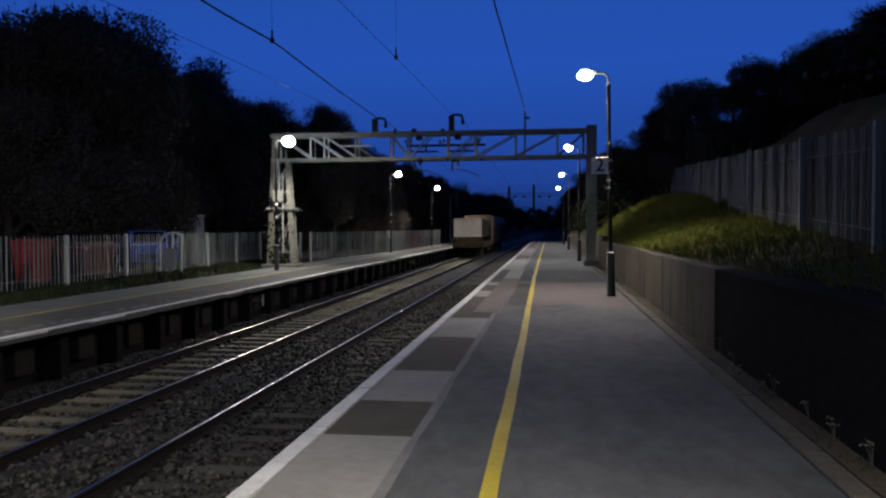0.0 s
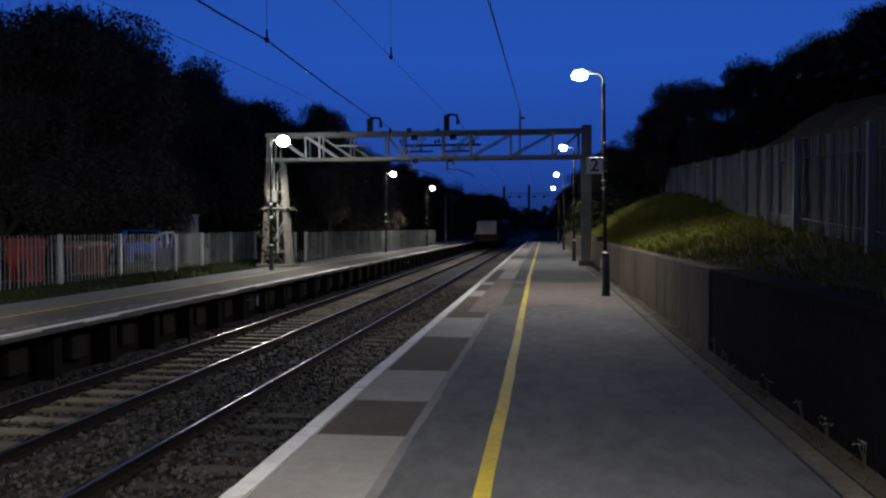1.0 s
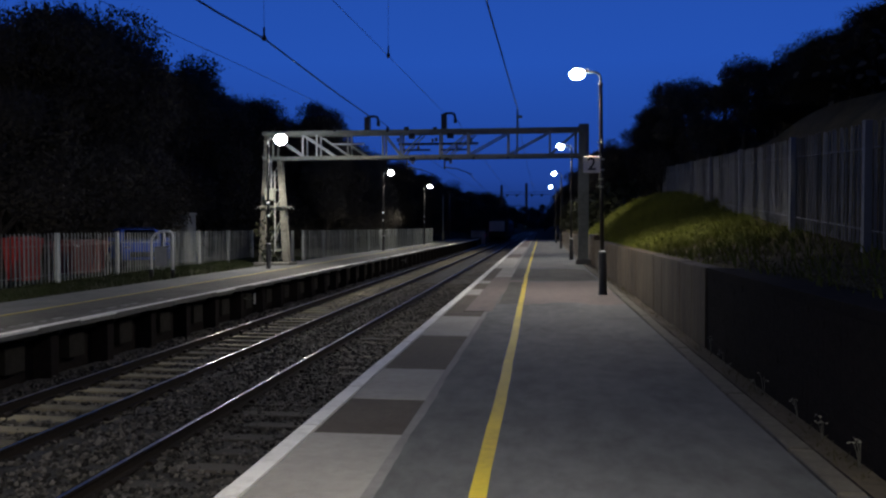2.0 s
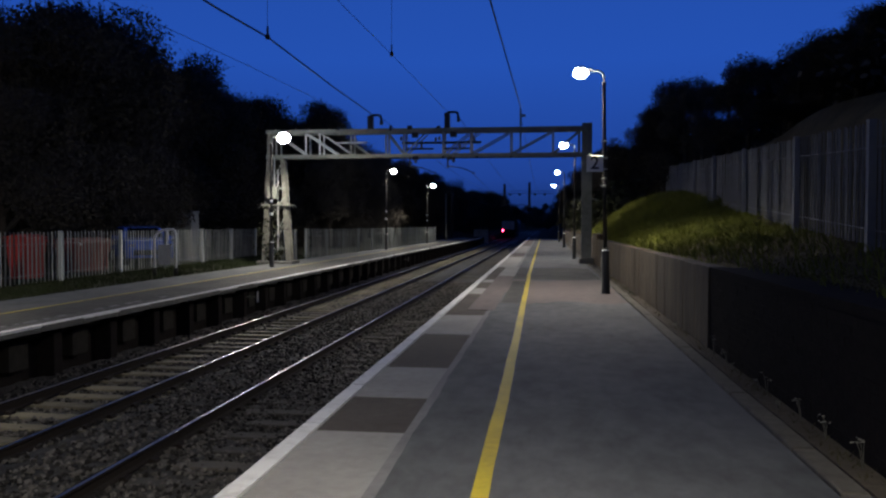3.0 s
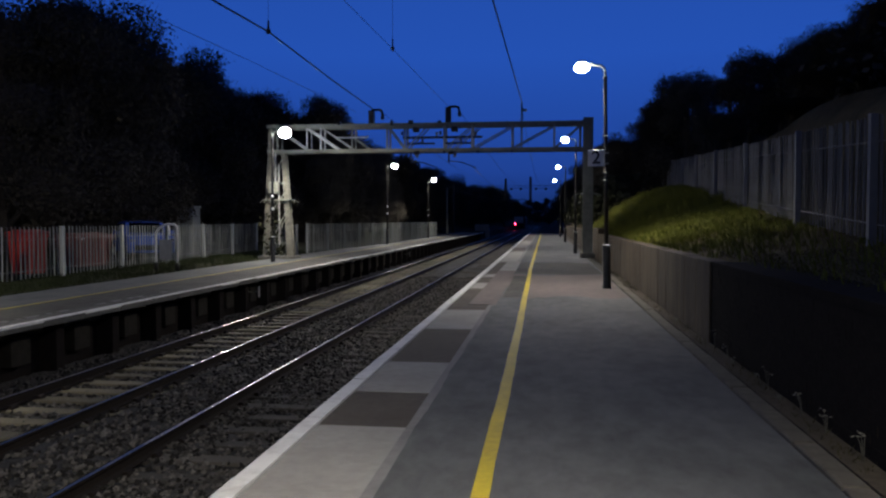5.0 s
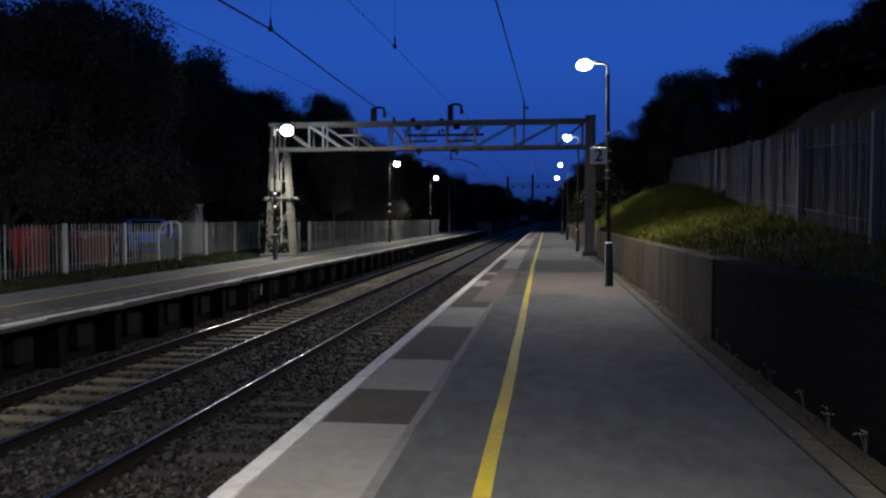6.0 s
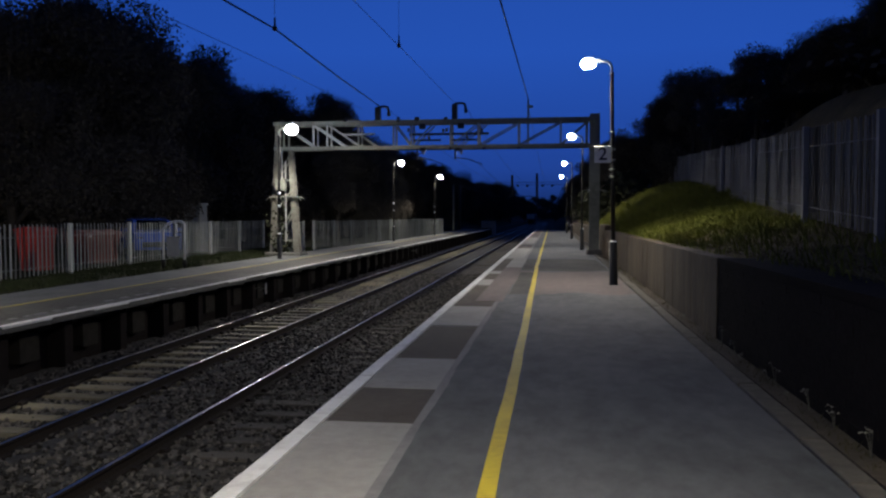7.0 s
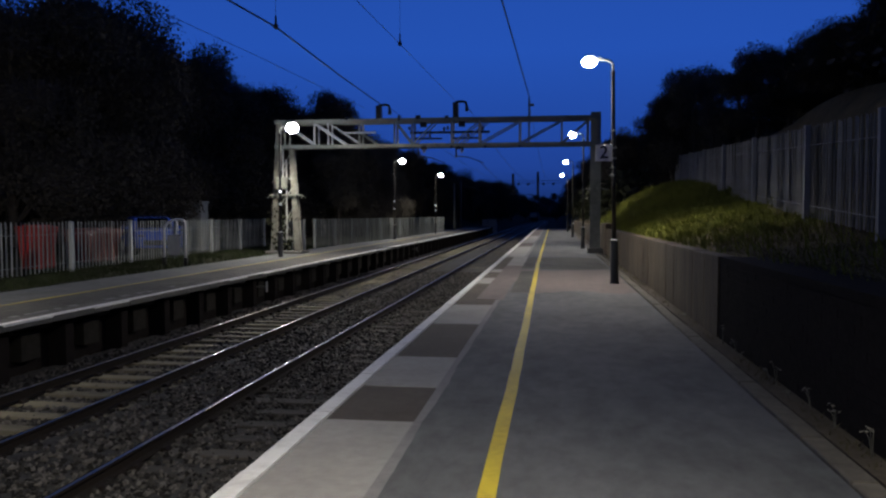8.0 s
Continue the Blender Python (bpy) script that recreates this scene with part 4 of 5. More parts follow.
def build_trees():
    kinds = []
    for s in range(5):
        wood, crown = tree_meshes(40 + s)
        t = thing("tree", pose(0, 0, 0), "dark leafy tree silhouetted on the side of the cutting", "tree", "lineside trees")
        a, b = new("trunk", wood), new("crown", crown)
        a.parent = b.parent = t
        kinds.append(t)
    rng = random.Random(9)
    left = [(-22.8, 31, 10.2), (-24.7, 36, 11.9), (-21.0, 33, 11.1), (-22.6, 38, 12.2), (-20.0, 36, 10.7), (-21.7, 41, 10.8), (-23.5, 50, 12.0), (-22.8, 52, 12.5), (-27.4, 56, 11.7), (-22.0, 54, 11.3), (-21.6, 58, 11.4), (-21.0, 62, 10.9), (-19.9, 72, 13.2)]
    left_far = [(-21.3, 70, 10.6), (-19.5, 80, 10.3), (-18.2, 88, 9.9), (-17.1, 98, 9.5), (-16.2, 112, 9.0), (-14.9, 128, 8.8), (-13.6, 150, 8.3), (-12.5, 180, 8.6), (-11.1, 215, 8.4), (-9.5, 280, 8.5), (-13.4, 95, 5.7)]
    right = [(7.5, 52, 9.8), (7.7, 48, 10.2), (8.4, 44, 9.9), (8.9, 40, 8.7), (9.3, 38, 9.3), (10.1, 36, 9.5), (10.3, 33, 8.6), (10.3, 30, 8.7), (10.1, 27, 8.3), (9.8, 24, 8.0), (8.2, 28, 5.9), (10.0, 46, 7.5), (8.5, 23, 5.8)]
    right_far = [(8.8, 75, 9.5), (7.4, 85, 9.9), (5.8, 92, 9.2), (4.8, 105, 8.6), (4.0, 125, 8.2), (3.3, 150, 7.5), (3.0, 200, 6.6), (1.4, 300, 7.7), (-3.9, 420, 10.2), (-10.0, 430, 10.4), (6.1, 400, 10.3), (-16.5, 440, 11.2)]
    # added trees out of view; the left row keeps sky out of the rails
    around = [(-36 + 1.5 * math.sin(k * 2.1), 26 - k * 7, 14 + 1.5 * math.sin(k * 1.7)) for k in range(9)] + [(14 + 1.5 * math.sin(k * 1.9), 2 - k * 6.5, 14.5 + 1.5 * math.sin(k * 2.3)) for k in range(8)]
    # first six: extra tall, added beside the view to block sky reflections
    around += [(-29 - 1.2 * k, 33 - 2.6 * k, 19 - 0.4 * (k % 3)) for k in range(6)] + [(-26 - 3 * (k % 2), 66 + 8 * k, 10.5 - 0.3 * k) for k in range(9)] + [(-19 - 2 * (k % 2), 84 + 11 * k, 9.2 - 0.2 * k) for k in range(10)]
    around += [(9 + 2 * (k % 2), 62 + 9 * k, 9.5) for k in range(8)] + [(-22 + 4.5 * k, 470 + 6 * (k % 3), 13 + (k % 3)) for k in range(11)]
    around += [(-27 - 2 * (k % 3), 30 + 6 * k, 8 + (k % 3)) for k in range(8)]
    fill = [(10.6, 25.5, 8.0), (11.2, 29, 8.4), (9.8, 22.5, 7.6), (12.2, 34, 9.2), (12.0, 31, 8.8), (11.6, 27.5, 8.3), (4.5, 62, 7.4), (5.5, 66, 8.1), (6.2, 64, 8.0), (7.3, 66, 8.4), (7.7, 62, 8.2), (7.5, 56, 8.7), (7.5, 54, 9.8), (6.0, 58, 6.8), (7.8, 46, 9.6), (7.3, 50, 10.0), (-27.2, 38, 12.5), (-23.0, 35, 11.9), (-24.5, 40, 13.1), (-21.2, 37, 11.7), (-23.2, 43, 12.1), (-25.6, 56, 13.6), (-24.5, 58, 13.0)]
    # rows that close the skyline of the cutting beyond the gantry
    rows = [(-16 + 0.6 * math.sin(k * 2.3), 58 + 4 * k, 8.1 + 0.45 * math.sin(k * 1.3)) for k in range(28)]
    rows += [(-19 + 0.8 * math.sin(k * 1.9), 64 + 6 * k, 9.1 + 0.5 * math.sin(k * 2.1)) for k in range(18)]
    rows += [(-15.5 + 0.6 * math.sin(k * 2.9), 172 + 9 * k, 9.4 + 0.24 * k) for k in range(16)]
    rows += [(4.9 + 0.4 * math.sin(k * 2.2), 58 + 6 * k, 7.6 + 0.10 * k) for k in range(22)]
    fill += [(-18.6, 60, 10.4), (-17.4, 61, 9.7), (-16.4, 62, 9.2), (-15.4, 63, 8.7), (-15.7, 67, 8.4), (-19.8, 57, 10.6), (9.4, 25.0, 7.6), (9.6, 27.0, 7.8), (10.6, 31.5, 8.7), (9.9, 34.5, 9.1)]
    used = set()
    i = 0
    for x, y, top in left + left_far + right + right_far + fill + around + rows:
        g = height(x, y)
        s = (top - g) / 9.7
        wide = max(s, 0.55) * rng.uniform(0.95, 1.2)
        m = pose(x, y, g, 0, 0, rng.uniform(0, 360)) @ Matrix.Diagonal((wide, wide, s, 1))
        k = i % 5
        if k not in used:
            used.add(k)
            kinds[k].matrix_basis = m
        else:
            src = kinds[k]
            c = copy_thing(src, pose(0, 0, 0))
            c.matrix_basis = m
        i += 1
    # low scrub that fills the foot of the slopes
    verts, faces = [], []

    def clump(x, y, z, r, h, n):
        for q in range(n):
            d = Vector((rng.gauss(0, 0.5) * r, rng.gauss(0, 0.5) * r, min(abs(rng.gauss(0, 0.5)), 0.85) * h))
            s = rng.uniform(0.10, 0.30)
            e = Vector((rng.gauss(0, 1), rng.gauss(0, 1), rng.gauss(0, 1))).normalized()
            f = e.orthogonal().normalized()
            p = Vector((x, y, z)) + d
            b = len(verts)
            verts.extend([tuple(p - f * s * .5), tuple(p + e * s * .6), tuple(p + f * s * .5), tuple(p - e * s * .6)])
            faces.append((b, b + 1, b + 2, b + 3))

    for q in range(230):
        y = rng.uniform(20, 120)
        x = -22.5 - rng.uniform(0, 12) if y < 60 else -17.0 - rng.uniform(0, 10)
        clump(x, y, height(x, y), rng.uniform(1.0, 2.2), rng.uniform(1.5, 3.5), 190)
    for q in range(90):
        y = rng.uniform(12, 110)
        xf = fence_line(min(y, 60))[0]
        x = xf + 2.6 + rng.uniform(0, 9)
        clump(x, y, height(x, y), rng.uniform(0.9, 2.0), rng.uniform(1.2, 3.0), 170)
    for q in range(90):
        y = rng.uniform(56, 150)
        x = -16.5 - rng.uniform(0, 4)
        clump(x, y, height(x, y), rng.uniform(1.0, 2.0), rng.uniform(2.0, 4.5), 190)
    for q in range(70):
        y = rng.uniform(110, 330)
        x = rng.choice((-13 - rng.uniform(0, 10), 4.5 + rng.uniform(0, 9)))
        clump(x, y, height(x, y), 2.5, 4.5, 120)
    me = bpy.data.meshes.new("scrub")
    me.from_pydata(verts, [], faces)
    me.materials.append(LEAF)
    tagged(new("scrub", me), "dark scrub and brambles along the cutting", "scrub", kind="stuff")
    verts.clear()
    faces.clear()
    # scrub beside the lamps, its leaf colour darkened so it stays unlit
    for q in range(70):
        y = rng.uniform(40, 92)
        x = 2.75 + rng.random() ** 1.5 * 2.4
        clump(x, y, height(x, y), rng.uniform(0.5, 1.0), rng.uniform(1.2, 2.8), 160)
    me = bpy.data.meshes.new("ivy_thicket")
    me.from_pydata(verts, [], faces)
    me.materials.append(LEAF_DARK)
    tagged(new("ivy_thicket", me), "scrub coloured dark against the lamplight on the bank beyond the gantry", "thicket", kind="stuff")


# ------------------------------------------------------------------ plants near the platform
def build_grass():
    rng = random.Random(21)
    verts, faces = [], []
    n = 0
    while n < 62000:
        y = 6.0 + 40 * rng.random()
        xf, zf = fence_line(y)
        x = 2.34 + (xf + 0.6 - 2.34) * rng.random()
        if noise.noise((x * 1.1, y * 0.8, 9)) < -0.25 and rng.random() < 0.7:
            continue
        z = height(x, y) if x > 2.55 else 1.02
        cover = smooth(13.0, 20.0, y + 1.5 * noise.noise((x * 0.7, y * 0.4, 2)))
        if rng.random() > 0.05 + 0.95 * cover:
            continue
        h = rng.uniform(0.07, 0.24) * (1.6 if y > 26 else 0.9) * (1.0 + 0.75 * noise.noise((x * 1.7, y * 1.2, 31)))
        a = rng.uniform(0, 6.283)
        w = rng.uniform(0.006, 0.014)
        lean = Vector((math.cos(a), math.sin(a), 0)) * h * rng.uniform(0.2, 0.9) + Vector((-0.25 * h, 0, 0))
        s = Vector((-math.sin(a), math.cos(a), 0)) * w
        p = Vector((x, y, z - 0.02))
        mid = p + lean * 0.35 + Vector((0, 0, h * 0.7))
        b = len(verts)
        verts.extend([tuple(p - s), tuple(p + s), tuple(mid + s * 0.7), tuple(mid - s * 0.7), tuple(p + lean + Vector((0, 0, h)))])
        faces.extend([(b, b + 1, b + 2, b + 3), (b + 3, b + 2, b + 4)])
        n += 1
    me = bpy.data.meshes.new("bank_grass")
    me.from_pydata(verts, [], faces)
    me.materials.append(GRASS)
    tagged(new("bank_grass", me), "tufty yellow-green grass on the lamplit bank", "grass", kind="stuff")
    verts, faces = [], []
    n = 0
    while n < 14000:
        y = rng.uniform(4.5, 24.0)
        xf, zf = fence_line(y)
        x = 2.45 + (xf + 0.4 - 2.45) * rng.random()
        if rng.random() < smooth(14, 24, y):
            continue
        z = height(x, y) if x > 2.55 else 1.03
        s = rng.uniform(0.008, 0.022)
        e = Vector((rng.gauss(0, 1), rng.gauss(0, 1), rng.gauss(0, 0.6))).normalized() * s
        f = e.orthogonal().normalized() * s * 0.45
        p = Vector((x, y, z + abs(rng.gauss(0, 0.03)) * (1 + noise.noise((x * 1.5, y * 1.5, 6)))))
        b = len(verts)
        verts.extend([tuple(p - e), tuple(p + f), tuple(p + e), tuple(p - f)])
        faces.append((b, b + 1, b + 2, b + 3))
        n += 1
    me = bpy.data.meshes.new("bank_litter")
    me.from_pydata(verts, [], faces)
    me.materials.append(LITTER)
    tagged(new("bank_litter", me), "brown leaf litter and low brambles on the bank", "undergrowth", kind="stuff")


def weed(x, y, h, seed):
    """A dry weed: a few branching stalks with small pale seed heads."""
    rng = random.Random(seed)
    w = thing("weed", pose(x, y, 0.02), "dry pale weed growing at the wall foot", "weed", "wall foot weeds")
    heads = bmesh.new()
    for k in range(3):
        bm = bmesh.new()
        a = rng.uniform(0, 6.28)
        t = Vector((math.cos(a) * 0.12 * h - 0.02, math.sin(a) * 0.14 * h, h * rng.uniform(0.6, 1.0)))
        tube(bm, [(0, 0, -0.02), t * 0.5 + Vector((0, 0, 0.03)), t], 0.003, 4, 0.0015)
        part("stalk", bm, DRY, w)
        for j in range(3):
            p = t + Vector((rng.uniform(-.03, .02), rng.uniform(-.03, .03), rng.uniform(-.012, .008)))
            e = Vector((rng.gauss(0, 1), rng.gauss(0, 1), rng.gauss(0, .15))).normalized() * rng.uniform(0.010, 0.020)
            f = e.orthogonal().normalized() * e.length * 0.5
            v = [heads.verts.new(q) for q in (p - e, p + f, p + e, p - f)]
            heads.faces.new(v)
    part("seed_head", heads, DRY, w, kind="stuff")


def build_weeds():
    k = 0
    for x, y, h in ((2.02, 9.05, 0.19), (2.02, 7.73, 0.10), (2.01, 7.43, 0.22), (2.02, 6.50, 0.20), (2.01, 5.26, 0.20), (2.02, 5.95, 0.17), (2.01, 9.7, 0.24), (1.98, 8.6, 0.10), (1.97, 6.9, 0.07), (1.98, 12.1, 0.09)):
        weed(x, y, h, 60 + k)
        k += 1
    rng = random.Random(5)
    verts, faces = [], []
    for i in range(1700):
        y = rng.uniform(4.0, 31.0)
        x = 1.89 + 0.15 * rng.random() ** 0.8
        if noise.noise((y * 0.8, 0, 4)) < 0.0 and rng.random() < 0.75:
            continue
        h = rng.uniform(0.02, 0.07)
        a = rng.uniform(0, 6.28)
        b = len(verts)
        verts.extend([(x - 0.006 * math.sin(a), y - 0.006 * math.cos(a), 0.015), (x + 0.006 * math.sin(a), y + 0.006 * math.cos(a), 0.015), (x + h * math.cos(a), y + h * math.sin(a), 0.02 + h)])
        faces.append((b, b + 1, b + 2))
    me = bpy.data.meshes.new("verge_grass")
    me.from_pydata(verts, [], faces)
    me.materials.append(VERGE_BLADE)
    tagged(new("verge_grass", me), "sparse short grass in the verge by the kerb", "grass", kind="stuff")
    verts, faces = [], []
    for i in range(16000):
        y = rng.uniform(6.0, 42.0)
        back = 13.3 + 0.058 * y
        x = -11.56 - (back - 11.56) * rng.random() ** 0.75
        if noise.noise((x * 0.9, y * 0.6, 14)) < -0.15 and rng.random() < 0.7:
            continue
        h = rng.uniform(0.05, 0.20) * (1.0 + 0.7 * noise.noise((x * 1.3, y * 0.9, 8)))
        a = rng.uniform(0, 6.28)
        b = len(verts)
        z = LEFT_Z - 0.06
        verts.extend([(x - 0.014 * math.sin(a), y - 0.014 * math.cos(a), z), (x + 0.014 * math.sin(a), y + 0.014 * math.cos(a), z), (x + 0.7 * h * math.cos(a), y + 0.7 * h * math.sin(a), z + h)])
        faces.append((b, b + 1, b + 2))
    me = bpy.data.meshes.new("fence_grass")
    me.from_pydata(verts, [], faces)
    me.materials.append(VERGE_DARK)
    tagged(new("fence_grass", me), "dark rough grass between the platform and the palisade fence", "grass", kind="stuff")
    # creeper on the lattice mast
    verts, faces = [], []
    for i in range(190):
        z = rng.uniform(0.05, 2.3) * rng.random() ** 0.4
        x = -11.55 + rng.gauss(0, 0.28)
        p = Vector((x, 32.5 + rng.uniform(-0.08, 0.75), z))
        e = Vector((rng.gauss(0, 1), rng.gauss(0, 1), rng.gauss(0, 1))).normalized() * rng.uniform(0.04, 0.09)
        f = e.orthogonal().normalized() * e.length
        b = len(verts)
        verts.extend([tuple(p - e), tuple(p + f), tuple(p + e), tuple(p - f)])
        faces.append((b, b + 1, b + 2, b + 3))
    me = bpy.data.meshes.new("creeper")
    me.from_pydata(verts, [], faces)
    me.materials.append(LEAF_DARK)
    tagged(new("creeper", me), "dark green creeper climbing the lattice mast", "creeper", kind="stuff")


# ------------------------------------------------------------------ platform furniture
def build_sign():
    s = thing("platform_sign", pose(1.13, 18.16, 2.945), "square white platform number sign with a dark figure two", "sign")
    bm = bmesh.new()
    box(bm, -0.185, 0.185, -0.012, 0.012, -0.185, 0.185)
    bevel(bm, 0.006)
    part("plate", bm, WHITE, s)
    cu = bpy.data.curves.new("figure", "FONT")
    cu.body, cu.size, cu.align_x, cu.align_y, cu.extrude = "2", 0.40, "CENTER", "CENTER", 0.002
    cu.offset = 0.006
    tmp = new("figure", cu)
    bpy.context.view_layer.update()
    me = bpy.data.meshes.new_from_object(tmp.evaluated_get(bpy.context.evaluated_depsgraph_get()))
    bpy.data.objects.remove(tmp)
    me.materials.clear()
    me.materials.append(INK)
    fig = new("figure", me)
    fig.parent = s
    fig.matrix_basis = pose(0, -0.0155, 0, 90)
    tagged(fig, "dark figure 2")
    for z in (-0.12, 0.12):
        bm = bmesh.new()
        box(bm, 0.10, 0.285, 0.014, 0.04, z - 0.02, z + 0.02)
        part("bracket", bm, STEEL, s)
    # clamps on the column
    for z in (2.45, 2.62, 3.45):
        c = thing("pipe_clamp", pose(1.36 - 0.004, 18.27, z), "small bright steel clamp on the lamp column", "clamp", "column clamps")
        bm = bmesh.new()
        lathe(bm, [(0.047, -0.022), (0.051, -0.018), (0.051, 0.018), (0.047, 0.022)], 14)
        box(bm, -0.09, -0.05, -0.012, 0.012, -0.015, 0.015)
        part("band", bm, STEEL_OLD, c)


def bin_unit(name, m, material, label, w, d, h):
    """Wheeled bin: tapered body with a rim, hinged lid, handle bar and wheels."""
    b = thing(name, m, label, "bin", "bins by the fence")
    bm = bmesh.new()
    v = box(bm, -w / 2, w / 2, -d / 2, d / 2, 0.12, h)
    for q in v[:4]:
        q.co.x *= 0.84
        q.co.y *= 0.84
    bevel(bm, 0.03, 2)
    part("body", bm, material, b)
    bm = bmesh.new()
    box(bm, -w / 2 - 0.03, w / 2 + 0.03, -d / 2 - 0.03, d / 2 + 0.03, h - 0.10, h - 0.03)
    bevel(bm, 0.012)
    part("rim", bm, material, b)
    bm = bmesh.new()
    prism(bm, [(-d / 2 - 0.04, h + 0.005), (d / 2 + 0.04, h + 0.005), (d / 2 + 0.02, h + 0.06), (0, h + 0.12), (-d / 2 - 0.02, h + 0.05)], "x", -w / 2 - 0.04, w / 2 + 0.04)
    part("lid", bm, material, b)
    for s in (-1, 1):
        bm = bmesh.new()
        tube(bm, [(s * (w / 2 - 0.10), d / 2 - 0.05, 0.10), (s * (w / 2 - 0.04), d / 2 - 0.05, 0.10)], 0.10, 14)
        part("wheel", bm, RUBBER, b)
        bm = bmesh.new()
        box(bm, s * w * 0.36 - 0.04, s * w * 0.36 + 0.04, -d * 0.36, -d * 0.36 + 0.08, 0.0, 0.13)
        part("foot", bm, RUBBER, b)
    bm = bmesh.new()
    tube(bm, [(-w * 0.4, d / 2 + 0.09, h - 0.06), (w * 0.4, d / 2 + 0.09, h - 0.06)], 0.016, 8)
    part("handle", bm, RUBBER, b)


def build_car():
    z = LEFT_Z - 0.06
    c = thing("car", pose(-17.25, 32.2, z + 0.04, 0, 0, -52) @ Matrix.Scale(1.08, 4), "blue hatchback car parked behind the palisade fence", "car")
    body = [(-1.95, 0.30), (-1.98, 0.62), (-1.90, 0.92), (-1.45, 0.98), (-1.02, 1.02), (-0.42, 1.44), (0.15, 1.50), (1.05, 1.48), (1.55, 1.36), (1.86, 0.98), (1.94, 0.62), (1.90, 0.30)]
    body = [(-x, q) for x, q in body]
    bm = bmesh.new()
    n = len(body)
    rings = []
    for y, f in ((-0.85, 0.0), (-0.80, 1.0), (0.80, 1.0), (0.85, 0.0)):
        ring = []
        for x, q in body:
            inset = 0.0 if q < 1.0 else (q - 1.0) * 0.36
            yy = y - math.copysign(inset, y)
            ring.append(bm.verts.new((x * (0.99 if f == 0 else 1.0), yy, q - (0.02 if f == 0 and q > 0.9 else 0))))
        rings.append(ring)
    for a, b in zip(rings, rings[1:]):
        for i in range(n):
            bm.faces.new((a[i], a[(i + 1) % n], b[(i + 1) % n], b[i]))
    bm.faces.new(list(reversed(rings[0])))
    bm.faces.new(rings[-1])
    bmesh.ops.recalc_face_normals(bm, faces=bm.faces)
    part("body", bm, CAR_BLUE, c, "glossy blue bodywork")
    for s in (-1, 1):
        for xs in ((0.86, 0.38, -0.10, -0.10), (-0.18, -0.18, -0.98, -1.40)):
            bm = bmesh.new()
            lo, hi = 1.04, 1.40
            pts = [(xs[0], lo), (xs[1], hi), (xs[2], hi), (xs[3], lo)]
            vs = []
            for off in (0.0, 0.012):
                vs.append([bm.verts.new((x, s * (0.852 + off - (q - 1.0) * 0.36), q)) for x, q in pts])
            for i in range(4):
                bm.faces.new((vs[0][i], vs[0][(i + 1) % 4], vs[1][(i + 1) % 4], vs[1][i]))
            bm.faces.new(vs[1])
            bm.faces.new(list(reversed(vs[0])))
            bmesh.ops.recalc_face_normals(bm, faces=bm.faces)
            part("side_window", bm, GLASS_DARK, c, "dark glass window")
        bm = bmesh.new()
        box(bm, 1.72, 1.95, s * 0.68 - 0.16, s * 0.68 + 0.16, 0.66, 0.84)
        bevel(bm, 0.03, 2)
        part("headlight", bm, CHROME, c, "clear bright headlight")
        bm = bmesh.new()
        box(bm, 0.62, 0.80, s * 0.98 - 0.09, s * 0.98 + 0.09, 0.98, 1.12)
        bevel(bm, 0.03, 2)
        part("mirror", bm, CAR_BLUE, c)
        for x in (1.25, -1.22):
            bm = bmesh.new()
            tube(bm, [(x, s * 0.66, 0.30), (x, s * 0.87, 0.30)], 0.30, 22)
            wheel = part("wheel", bm, RUBBER, c, "black tyre")
            bm = bmesh.new()
            tube(bm, [(x, s * 0.865, 0.30), (x, s * 0.885, 0.30)], 0.19, 18)
            part("rim", bm, STEEL, wheel, "grey alloy rim")
    bm = bmesh.new()
    v = [bm.verts.new(p) for p in ((1.00, -0.68, 1.045), (1.00, 0.68, 1.045), (0.47, 0.56, 1.43), (0.47, -0.56, 1.43))]
    f = bm.faces.new(v)
    bmesh.ops.solidify(bm, geom=[f], thickness=-0.02)
    part("windscreen", bm, GLASS_DARK, c, "dark glass windscreen")
    bm = bmesh.new()
    box(bm, 1.88, 2.0, -0.62, 0.62, 0.40, 0.60)
    bevel(bm, 0.02)
    part("grille", bm, RUBBER, c)


